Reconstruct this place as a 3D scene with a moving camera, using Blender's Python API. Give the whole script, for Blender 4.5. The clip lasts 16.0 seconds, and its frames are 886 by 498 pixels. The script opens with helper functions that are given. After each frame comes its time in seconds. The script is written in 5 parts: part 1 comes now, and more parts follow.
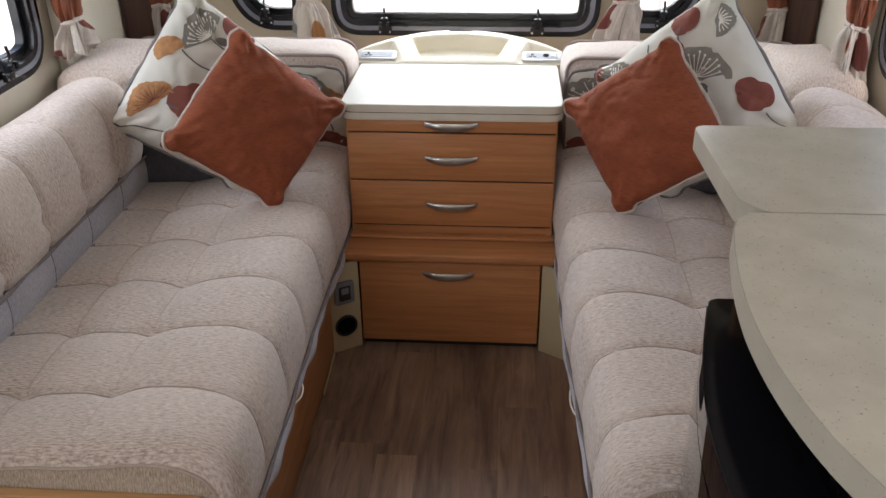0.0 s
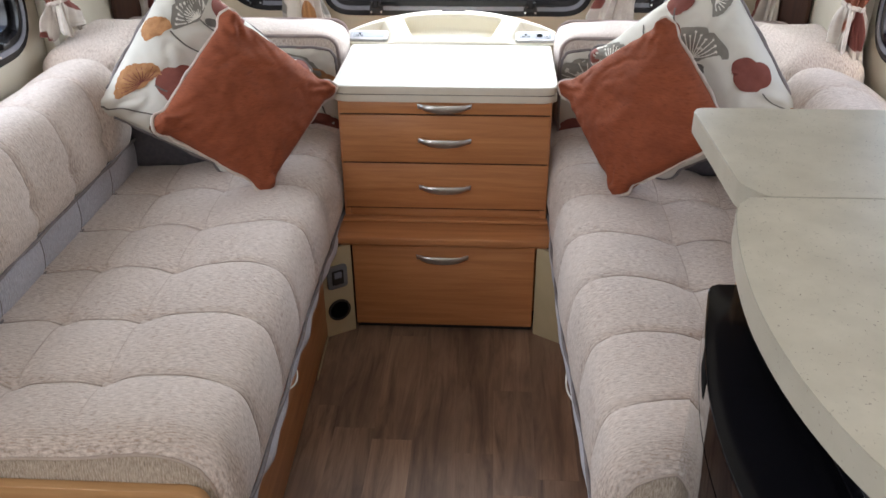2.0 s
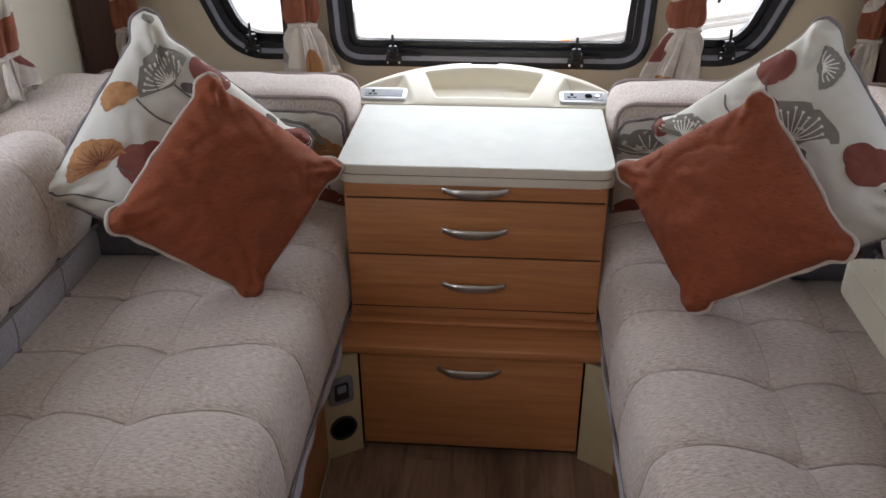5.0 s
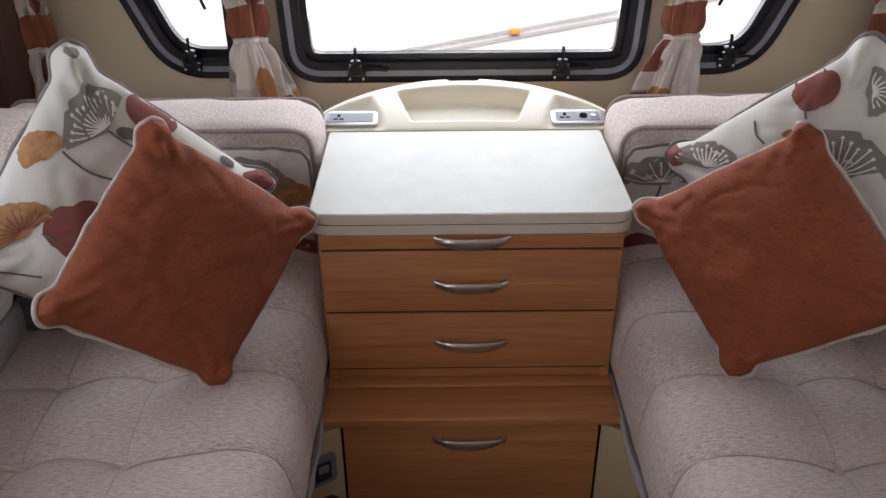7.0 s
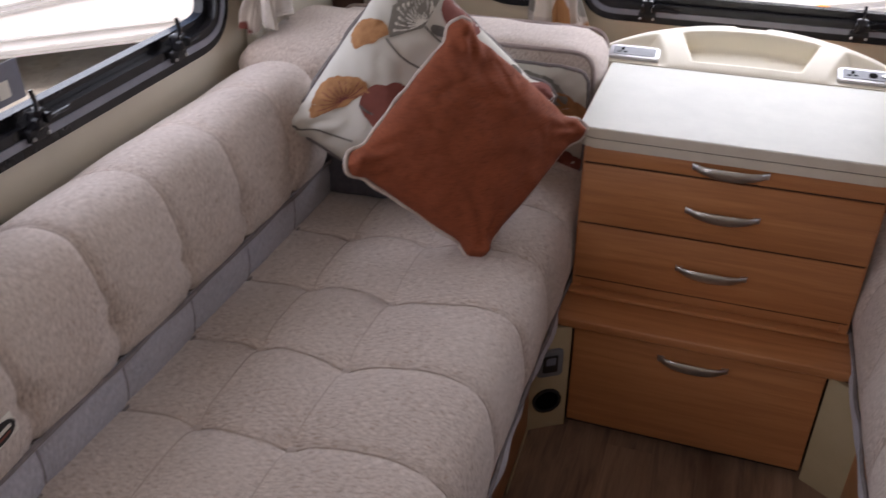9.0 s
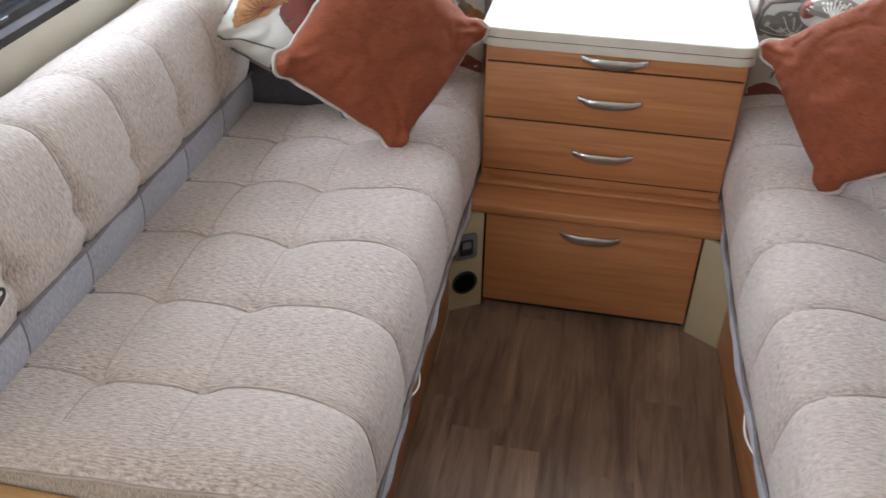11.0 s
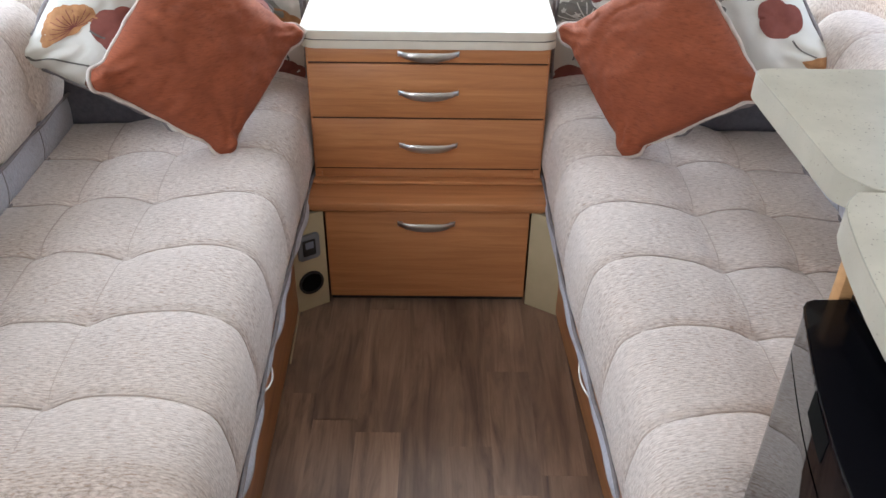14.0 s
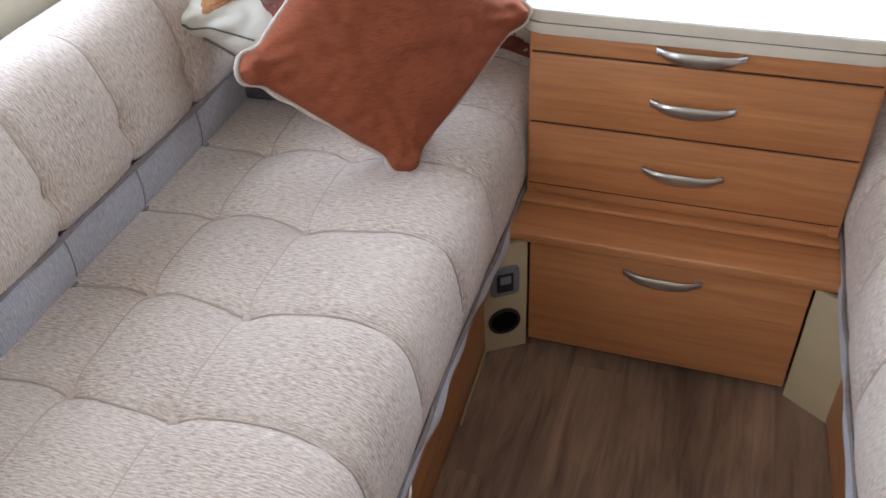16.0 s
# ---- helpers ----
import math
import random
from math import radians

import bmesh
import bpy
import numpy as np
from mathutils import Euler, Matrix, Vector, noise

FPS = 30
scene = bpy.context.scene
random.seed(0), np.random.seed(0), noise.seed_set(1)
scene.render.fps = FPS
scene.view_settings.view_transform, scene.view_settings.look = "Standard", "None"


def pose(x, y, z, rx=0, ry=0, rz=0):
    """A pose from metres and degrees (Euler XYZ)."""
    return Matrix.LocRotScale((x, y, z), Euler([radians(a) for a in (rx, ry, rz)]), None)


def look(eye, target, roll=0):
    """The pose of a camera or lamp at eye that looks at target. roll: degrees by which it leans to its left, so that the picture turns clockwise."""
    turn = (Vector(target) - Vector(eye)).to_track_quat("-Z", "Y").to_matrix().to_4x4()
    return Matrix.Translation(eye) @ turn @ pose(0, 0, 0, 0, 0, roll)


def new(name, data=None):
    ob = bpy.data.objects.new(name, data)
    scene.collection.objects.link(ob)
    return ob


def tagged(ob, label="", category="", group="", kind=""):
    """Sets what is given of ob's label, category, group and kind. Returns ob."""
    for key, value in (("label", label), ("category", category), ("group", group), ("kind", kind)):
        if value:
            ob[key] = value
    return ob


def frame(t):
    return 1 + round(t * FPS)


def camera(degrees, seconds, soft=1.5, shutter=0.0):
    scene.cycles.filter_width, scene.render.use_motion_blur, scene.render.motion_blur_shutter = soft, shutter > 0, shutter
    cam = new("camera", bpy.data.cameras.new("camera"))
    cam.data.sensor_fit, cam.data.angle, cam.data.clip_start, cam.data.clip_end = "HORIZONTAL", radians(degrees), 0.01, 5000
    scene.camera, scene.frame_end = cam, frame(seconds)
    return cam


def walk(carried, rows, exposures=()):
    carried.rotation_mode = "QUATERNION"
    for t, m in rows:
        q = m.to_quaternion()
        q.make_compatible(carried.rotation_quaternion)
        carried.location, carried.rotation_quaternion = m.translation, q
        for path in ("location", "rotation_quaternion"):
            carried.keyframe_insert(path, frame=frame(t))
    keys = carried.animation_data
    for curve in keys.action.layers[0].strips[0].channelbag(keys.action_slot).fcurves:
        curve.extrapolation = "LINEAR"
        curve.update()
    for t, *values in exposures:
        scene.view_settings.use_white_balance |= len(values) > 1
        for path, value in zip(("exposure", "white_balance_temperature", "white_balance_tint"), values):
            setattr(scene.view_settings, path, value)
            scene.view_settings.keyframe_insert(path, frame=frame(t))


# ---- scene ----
cam = camera(55.3, 16.0, shutter=0.25)
PATH = [
    (0, (0.126, -1.959, 1.328), (-0.006, -0.205, 0.375), -0.6),
    (0.5, (0.124, -1.955, 1.323), (0.0, -0.214, 0.347), -0.5),
    (1, (0.123, -1.951, 1.318), (0.005, -0.227, 0.31), -0.5),
    (1.5, (0.121, -1.948, 1.316), (0.009, -0.236, 0.288), -0.5),
    (2, (0.115, -1.941, 1.327), (0.008, -0.209, 0.333), -0.5),
    (2.5, (0.104, -1.94, 1.34), (-0.001, -0.166, 0.422), -0.9),
    (2.8, (0.126, -1.921, 1.338), (-0.008, -0.141, 0.435), -1.4),
    (3, (0.101, -1.935, 1.344), (-0.011, -0.15, 0.45), -1.2),
    (3.5, (0.1, -1.929, 1.346), (-0.007, -0.135, 0.468), -1.1),
    (4, (0.078, -1.83, 1.327), (-0.042, -0.049, 0.423), -1.0),
    (4.2, (0.075, -1.754, 1.313), (-0.081, 0.011, 0.384), -0.4),
    (6.3, (-0.021, -1.263, 1.322), (-0.088, 0.455, 0.3), -0.4),
    (6.4, (-0.047, -1.252, 1.331), (-0.074, 0.461, 0.299), -0.3),
    (6.5, (-0.052, -1.25, 1.332), (-0.065, 0.464, 0.302), 0.2),
    (7, (-0.058, -1.234, 1.324), (-0.045, 0.487, 0.304), -0.3),
    (7.5, (-0.026, -1.236, 1.319), (-0.06, 0.468, 0.273), -0.6),
    (8, (-0.05, -1.278, 1.306), (-0.141, 0.436, 0.279), -0.1),
    (8.5, (-0.045, -1.333, 1.302), (-0.383, 0.343, 0.265), -0.6),
    (8.6, (-0.061, -1.335, 1.303), (-0.433, 0.321, 0.245), -0.5),
    (8.8, (-0.046, -1.38, 1.301), (-0.525, 0.245, 0.238), -0.7),
    (9, (-0.034, -1.42, 1.293), (-0.598, 0.174, 0.224), -0.4),
    (9.2, (-0.034, -1.446, 1.298), (-0.657, 0.102, 0.195), -0.3),
    (11.3, (-0.014, -1.681, 1.29), (-0.202, -0.071, 0.12), 1.0),
    (11.5, (0.0, -1.708, 1.285), (-0.095, -0.07, 0.142), 1.2),
    (12, (0.05, -1.714, 1.282), (0.086, -0.079, 0.13), 0.5),
    (12.5, (0.068, -1.711, 1.282), (0.141, -0.082, 0.124), 0.3),
    (13, (0.055, -1.708, 1.276), (0.121, -0.088, 0.105), 0.5),
    (13.5, (0.047, -1.722, 1.28), (0.085, -0.072, 0.151), 0.3),
    (14, (0.024, -1.708, 1.284), (0.037, -0.06, 0.151), 0.8),
    (14.5, (0.021, -1.655, 1.272), (-0.01, -0.01, 0.136), 0.6),
    (15, (0.037, -1.475, 1.262), (-0.155, 0.136, 0.093), -1.0),
    (15.5, (0.045, -1.277, 1.267), (-0.371, 0.214, 0.0), -2.4),
    (16, (0.02, -1.191, 1.222), (-0.514, 0.237, -0.073), -3.7),
]
walk(cam, [(t, look(eye, target, roll)) for t, eye, target, roll in PATH], exposures=[(0.0, 1.08, 6450, 13), (0.5, 1.27, 6400, 13), (1.0, 1.38, 6350, 12), (1.5, 1.47, 6300, 12), (2.0, 1.43, 6250, 11), (2.5, 1.22, 6300, 11), (3.0, 0.92, 6300, 11), (3.5, 0.70, 6300, 11), (4.2, 0.65, 6300, 12), (6.5, 0.66, 6350, 17), (7.5, 0.66, 6350, 18), (9.0, 0.60, 6450, 22), (9.2, 0.68, 6400, 20), (11.4, 1.74, 6000, 9), (12.5, 1.90, 5900, 8), (14.5, 1.88, 5900, 9), (15.5, 1.80, 5900, 10), (16.0, 1.80, 5950, 9)])

# ---- world, sun, large lights ----
world = bpy.data.worlds.new("world")
scene.world = world
world.use_nodes = True
wn = world.node_tree.nodes
wl = world.node_tree.links
sky = wn.new("ShaderNodeTexSky")
sky.sky_type = "NISHITA"
sky.sun_disc = False
sky.sun_elevation = radians(50)
sky.sun_rotation = radians(175)
sky.air_density = 1.0
sky.dust_density = 4.0
wl.new(sky.outputs["Color"], wn["Background"].inputs["Color"])
wn["Background"].inputs["Strength"].default_value = 0.15

sun = new("sun", bpy.data.lights.new("sun", "SUN"))
sun.data.energy = 3.0
sun.data.angle = radians(15)
sun.data.color = (1.0, 0.96, 0.9)
sun.matrix_world = look((0.2, -2.0, 3.0), (0, 0, 0))


def window_light(name, at, target, width, height, watts, colour=(0.93, 0.97, 1.0)):
    lamp = new(name, bpy.data.lights.new(name, "AREA"))
    lamp.data.shape = "RECTANGLE"
    lamp.data.size, lamp.data.size_y = width, height
    lamp.data.energy = watts
    lamp.data.color = colour
    lamp.matrix_world = look(at, target)
    return lamp


FRONT_W, SIDE_W, ROOF_W, DOOR_W = 5.0, 1.1, 2.3, 4.5
window_light("daylight_front", (0, 0.66, 1.07), (0, -1, 0.5), 0.7, 0.62, FRONT_W)
window_light("daylight_front_left", (-0.6, 0.66, 1.07), (-0.5, -1, 0.7), 0.22, 0.58, FRONT_W * 0.2)
window_light("daylight_front_right", (0.6, 0.66, 1.07), (0.5, -1, 0.7), 0.22, 0.58, FRONT_W * 0.3)
window_light("daylight_side_left", (-1.04, -0.4, 1.03), (0, -0.4, 0.7), 0.72, 0.42, SIDE_W * 1.5)
window_light("daylight_side_right", (1.04, -0.4, 1.03), (0, -0.4, 0.7), 0.72, 0.42, SIDE_W * 0.25)
# roof lamp is an assumed, unseen source, placed to balance the fill
window_light("assumed_roof_fill", (0, -1.85, 1.955), (0, -1.85, 0), 0.7, 0.5, ROOF_W, (0.97, 0.98, 1.0))
# lamp in an assumed, unseen doorway, added to brighten the right side
window_light("assumed_doorway_light", (-1.015, -2.5, 0.95), (0.6, -1.6, 0.6), 0.56, 1.7, DOOR_W, (0.97, 0.98, 1.0))


# ---- materials ----
def mat(name, colour, rough=0.6, metal=0.0, sheen=0.0, coat=0.0):
    m = bpy.data.materials.new(name)
    m.use_nodes = True
    b = m.node_tree.nodes["Principled BSDF"]
    b.inputs["Base Color"].default_value = (*colour, 1)
    b.inputs["Roughness"].default_value = rough
    b.inputs["Metallic"].default_value = metal
    b.inputs["Sheen Weight"].default_value = sheen
    b.inputs["Coat Weight"].default_value = coat
    return m


def bsdf(m):
    return m.node_tree.nodes["Principled BSDF"]


def node(m, kind, **inputs):
    n = m.node_tree.nodes.new(kind)
    for key, value in inputs.items():
        n.inputs[key.replace("_", " ")].default_value = value
    return n


def link(m, a, b):
    m.node_tree.links.new(a, b)


def coords(m, which, scale):
    c = node(m, "ShaderNodeTexCoord")
    p = node(m, "ShaderNodeMapping")
    p.inputs["Scale"].default_value = scale
    link(m, c.outputs[which], p.inputs["Vector"])
    return p.outputs["Vector"]


def noise_at(m, vector, scale=1.0, detail=3.0, rough=0.55):
    n = node(m, "ShaderNodeTexNoise", Scale=scale, Detail=detail, Roughness=rough)
    link(m, vector, n.inputs["Vector"])
    return n.outputs["Fac"]


def ramp(m, fac, stops):
    r = node(m, "ShaderNodeValToRGB")
    e = r.color_ramp.elements
    while len(e) < len(stops):
        e.new(0.5)
    for k, (at, c) in enumerate(stops):
        e[k].position = at
        e[k].color = (*c, 1)
    link(m, fac, r.inputs["Fac"])
    return r.outputs["Color"]


def blend(m, fac, a, b, mode="MIX"):
    x = m.node_tree.nodes.new("ShaderNodeMix")
    x.data_type = "RGBA"
    x.blend_type = mode
    if isinstance(fac, (int, float)):
        x.inputs["Factor"].default_value = fac
    else:
        link(m, fac, x.inputs["Factor"])
    for slot, v in ((6, a), (7, b)):
        if isinstance(v, tuple):
            x.inputs[slot].default_value = (*v, 1)
        else:
            link(m, v, x.inputs[slot])
    return x.outputs[2]


def bump(m, height, strength=0.3, distance=0.002):
    b = node(m, "ShaderNodeBump", Strength=strength, Distance=distance)
    link(m, height, b.inputs["Height"])
    link(m, b.outputs["Normal"], bsdf(m).inputs["Normal"])


def chenille(name, light, mid, dark):
    """Ribbed, flecked chenille: threads run along u, the ribs repeat along v (metres)."""
    m = mat(name, mid, 0.95, sheen=0.25)
    fine = noise_at(m, coords(m, "UV", (78, 470, 1)), 1.0, 4, 0.7)
    fleck = noise_at(m, coords(m, "UV", (85, 300, 1)), 1.0, 2, 0.5)
    large = noise_at(m, coords(m, "UV", (5, 7, 1)), 1.0, 3, 0.5)
    c = ramp(m, fine, ((0.33, dark), (0.5, mid), (0.66, light)))
    c = blend(m, ramp(m, fleck, ((0.57, (0, 0, 0)), (0.68, (0.55, 0.55, 0.55)))), c, (dark[0] * 1.25, dark[1] * 1.02, dark[2] * 0.85))
    c = blend(m, ramp(m, large, ((0.35, (0, 0, 0)), (0.75, (0.35, 0.35, 0.35)))), c, light)
    rib = node(m, "ShaderNodeTexWave", Scale=80.0, Distortion=1.8, Detail=2.0)
    rib.inputs["Detail Scale"].default_value = 1.6
    rib.bands_direction = "Y"
    link(m, coords(m, "UV", (0.6, 1, 1)), rib.inputs["Vector"])
    shade = ramp(m, rib.outputs["Fac"], ((0.0, (0.74, 0.73, 0.72)), (0.6, (1.08, 1.08, 1.08))))
    c = blend(m, 0.32, c, shade, "MULTIPLY")
    link(m, c, bsdf(m).inputs["Base Color"])
    bump(m, fine, 0.5, 0.0015)
    return m


def wood(name, light, mid, dark, axis_scale, rough=0.38):
    m = mat(name, mid, rough)
    v = coords(m, "Object", axis_scale)
    info = node(m, "ShaderNodeObjectInfo")
    add = node(m, "ShaderNodeVectorMath")
    add.operation = "ADD"
    comb = node(m, "ShaderNodeCombineXYZ")
    mul = node(m, "ShaderNodeMath")
    mul.operation = "MULTIPLY"
    mul.inputs[1].default_value = 37.0
    link(m, info.outputs["Random"], mul.inputs[0])
    for k in "XYZ":
        link(m, mul.outputs[0], comb.inputs[k])
    link(m, v, add.inputs[0])
    link(m, comb.outputs[0], add.inputs[1])
    grain = noise_at(m, add.outputs[0], 1.0, 6, 0.65)
    m.node_tree.nodes[-1].inputs["Distortion"].default_value = 0.7
    broad = noise_at(m, add.outputs[0], 0.28, 2, 0.5)
    c = ramp(m, grain, ((0.3, dark), (0.5, mid), (0.72, light)))
    c = blend(m, ramp(m, broad, ((0.4, (0, 0, 0)), (0.7, (0.55, 0.55, 0.55)))), c, dark)
    link(m, c, bsdf(m).inputs["Base Color"])
    bump(m, grain, 0.08, 0.001)
    return m, c, info


def speckled(name, base, vary, speck, rough):
    m = mat(name, base, rough)
    p = coords(m, "Object", (1, 1, 1))
    cloud = noise_at(m, p, 14, 5, 0.6)
    cloud2 = noise_at(m, p, 55, 4, 0.6)
    spots = noise_at(m, p, 260, 2, 0.5)
    c = ramp(m, cloud, ((0.3, vary), (0.65, base)))
    c = blend(m, ramp(m, cloud2, ((0.45, (0, 0, 0)), (0.75, (0.4, 0.4, 0.4)))), c, vary)
    c = blend(m, ramp(m, spots, ((0.67, (0, 0, 0)), (0.74, (0.75, 0.75, 0.75)))), c, speck)
    link(m, c, bsdf(m).inputs["Base Color"])
    return m


def mottled(name, base, vary, scale, rough, relief=0.1, sheen=0.0, metal=0.0):
    m = mat(name, base, rough, metal, sheen)
    p = coords(m, "Object", (1, 1, 1))
    a = noise_at(m, p, scale, 4, 0.6)
    fine = noise_at(m, p, scale * 18, 3, 0.6)
    c = ramp(m, a, ((0.35, vary), (0.65, base)))
    c = blend(m, ramp(m, fine, ((0.4, (0, 0, 0)), (0.7, (0.3, 0.3, 0.3)))), c, vary)
    link(m, c, bsdf(m).inputs["Base Color"])
    bump(m, fine, relief, 0.001)
    return m


M_SEAT = chenille("seat_chenille", (0.73, 0.645, 0.585), (0.55, 0.465, 0.41), (0.27, 0.205, 0.165))
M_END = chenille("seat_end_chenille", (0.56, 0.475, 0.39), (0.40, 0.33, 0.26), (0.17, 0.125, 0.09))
M_BAND = chenille("grey_band_fabric", (0.53, 0.52, 0.57), (0.40, 0.395, 0.44), (0.26, 0.255, 0.295))
# the grey band cloth again, darkened for the shade behind the pillows
M_GREY_SHADED = mottled("shaded_grey_fabric", (0.115, 0.11, 0.125), (0.085, 0.08, 0.095), 90, 0.95, 0.5)
M_SEAM = mottled("seam_thread", (0.49, 0.41, 0.355), (0.42, 0.345, 0.295), 60, 0.95)
M_MAUVE_PIPE = mottled("mauve_piping", (0.36, 0.29, 0.27), (0.28, 0.22, 0.21), 60, 0.9)
M_PIPE_GREY = mottled("grey_piping", (0.24, 0.21, 0.21), (0.17, 0.15, 0.15), 60, 0.9)
M_WOOD, _, _ = wood("cherry_laminate", (0.60, 0.285, 0.120), (0.505, 0.215, 0.084), (0.39, 0.157, 0.060), (3.5, 60, 60))
M_WOOD_Y, _, _ = wood("cherry_laminate_long", (0.50, 0.24, 0.095), (0.42, 0.185, 0.068), (0.31, 0.125, 0.042), (60, 3.5, 60))
# dark corner wood, also used to paint the shaded drawer gaps
M_WOOD_DARK, _, _ = wood("dark_wood_and_gap_shade", (0.085, 0.030, 0.013), (0.06, 0.020, 0.008), (0.035, 0.012, 0.006), (50, 50, 3), 0.6)
M_OAK, _, _ = wood("light_oak_edging", (0.60, 0.36, 0.17), (0.52, 0.29, 0.125), (0.42, 0.22, 0.09), (4, 60, 60))
M_PLANK, plank_colour, plank_info = wood("vinyl_plank", (0.40, 0.27, 0.185), (0.285, 0.182, 0.122), (0.10, 0.06, 0.042), (26, 3.2, 26), 0.44)
smudge = noise_at(M_PLANK, coords(M_PLANK, "Object", (9, 3.2, 9)), 1.0, 3, 0.55)
plank_colour = blend(M_PLANK, ramp(M_PLANK, smudge, ((0.52, (0, 0, 0)), (0.70, (0.6, 0.6, 0.6)))), plank_colour, (0.125, 0.075, 0.055))
streak = noise_at(M_PLANK, coords(M_PLANK, "Object", (150, 5, 150)), 1.0, 3, 0.6)
plank_colour = blend(M_PLANK, ramp(M_PLANK, streak, ((0.5, (0, 0, 0)), (0.75, (0.45, 0.45, 0.45)))), plank_colour, (0.13, 0.08, 0.055))
tone = ramp(M_PLANK, plank_info.outputs["Random"], ((0.0, (0.80, 0.78, 0.78)), (0.5, (1, 0.99, 0.98)), (1.0, (1.14, 1.10, 1.06))))
link(M_PLANK, blend(M_PLANK, 1.0, plank_colour, tone, "MULTIPLY"), bsdf(M_PLANK).inputs["Base Color"])
M_JOINT = mottled("floor_joint", (0.20, 0.135, 0.095), (0.15, 0.10, 0.07), 30, 0.8)
M_COUNTER = speckled("stone_effect_worktop", (0.62, 0.58, 0.485), (0.52, 0.485, 0.40), (0.17, 0.135, 0.10), 0.32)
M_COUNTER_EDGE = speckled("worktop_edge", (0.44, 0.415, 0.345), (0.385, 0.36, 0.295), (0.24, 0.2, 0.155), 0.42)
M_TABLETOP = speckled("pale_tabletop", (0.66, 0.66, 0.595), (0.60, 0.605, 0.545), (0.62, 0.61, 0.55), 0.45)
bsdf(M_TABLETOP).inputs["Specular IOR Level"].default_value = 0.2
M_TABLE_EDGE = mottled("tabletop_edge", (0.66, 0.60, 0.50), (0.60, 0.54, 0.45), 20, 0.45)
M_BEIGE = mottled("beige_plastic", (0.80, 0.74, 0.60), (0.76, 0.70, 0.56), 9, 0.42, 0.05)
# beige set darker to take the shade on the casings into its colour
M_PANEL = mottled("beige_panel", (0.48, 0.39, 0.24), (0.44, 0.355, 0.215), 12, 0.5, 0.08)
M_WALL = mottled("cream_wallboard", (0.56, 0.48, 0.35), (0.52, 0.445, 0.325), 6, 0.6, 0.1)
M_WALL_SIDE = mottled("pale_wallboard", (0.62, 0.57, 0.46), (0.58, 0.53, 0.43), 6, 0.6, 0.1)
M_CEIL = mottled("ceiling_board", (0.50, 0.47, 0.42), (0.47, 0.44, 0.39), 5, 0.7, 0.1)
M_RAIL = mottled("white_blind_rail", (0.80, 0.77, 0.68), (0.76, 0.73, 0.64), 12, 0.4, 0.03)
M_CHROME = mottled("brushed_metal", (0.62, 0.61, 0.60), (0.52, 0.51, 0.50), 40, 0.28, 0.03, metal=1.0)
M_SILVER = mottled("silver_plastic", (0.60, 0.60, 0.62), (0.55, 0.55, 0.57), 40, 0.35, 0.03, metal=0.5)
M_BLACK = mottled("black_frame_plastic", (0.008, 0.008, 0.010), (0.013, 0.013, 0.015), 20, 0.16, 0.05)
bsdf(M_BLACK).inputs["Specular IOR Level"].default_value = 0.3
M_SOCKET_FACE = mottled("grey_socket_face", (0.20, 0.205, 0.22), (0.15, 0.155, 0.17), 25, 0.35, 0.05)
# seal grey, lightened for the reflection line along the window frames
M_SEAL = mottled("grey_window_seal", (0.23, 0.24, 0.285), (0.19, 0.20, 0.24), 25, 0.22, 0.05)
M_GLOSS = mat("black_gloss_door", (0.004, 0.004, 0.006), 0.03)
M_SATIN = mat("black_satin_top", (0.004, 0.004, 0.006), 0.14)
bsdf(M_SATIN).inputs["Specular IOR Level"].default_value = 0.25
# black for real dark parts, and for painted shade in chest and tabletop gaps
M_DARK = mottled("black_parts_and_recess_shade", (0.012, 0.011, 0.011), (0.02, 0.018, 0.017), 30, 0.6)
# near-black stands for the shade inside sockets, slots and gaps
M_HOLE = mat("hole_and_gap_shade", (0.004, 0.004, 0.004), 0.8)
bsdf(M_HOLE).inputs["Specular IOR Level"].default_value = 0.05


def velour(name, light, mid, dark):
    """Napped cloth: level slubs, soft brushed patches and a fine pile."""
    m = mat(name, mid, 0.92)
    slub = noise_at(m, coords(m, "Object", (70, 70, 420)), 1.0, 4, 0.65)
    patch = noise_at(m, coords(m, "Object", (11, 11, 17)), 1.0, 4, 0.6)
    pile = noise_at(m, coords(m, "Object", (420, 420, 420)), 1.0, 2, 0.6)
    c = ramp(m, slub, ((0.28, dark), (0.45, mid), (0.72, light)))
    c = blend(m, ramp(m, patch, ((0.38, (0, 0, 0)), (0.72, (0.6, 0.6, 0.6)))), c, dark)
    link(m, c, bsdf(m).inputs["Base Color"])
    mixed = blend(m, 0.5, slub, pile)
    bump(m, mixed, 0.7, 0.0018)
    return m


M_RED = velour("rust_velour", (0.297, 0.077, 0.029), (0.245, 0.059, 0.0205), (0.16, 0.035, 0.012))
M_CREAM_PIPE = mottled("cream_piping", (0.58, 0.50, 0.44), (0.48, 0.40, 0.35), 70, 0.9)
M_CREAM = mottled("cream_cotton", (0.64, 0.62, 0.56), (0.60, 0.58, 0.52), 8, 0.9, 0.3)
M_RUST_PRINT = mottled("rust_print", (0.235, 0.075, 0.055), (0.18, 0.052, 0.04), 30, 0.9, 0.3)
M_OCHRE_PRINT = mottled("ochre_print", (0.46, 0.235, 0.10), (0.33, 0.155, 0.065), 70, 0.9, 0.3)
M_GREY_PRINT = mottled("grey_print", (0.25, 0.235, 0.205), (0.21, 0.195, 0.17), 40, 0.9, 0.3)
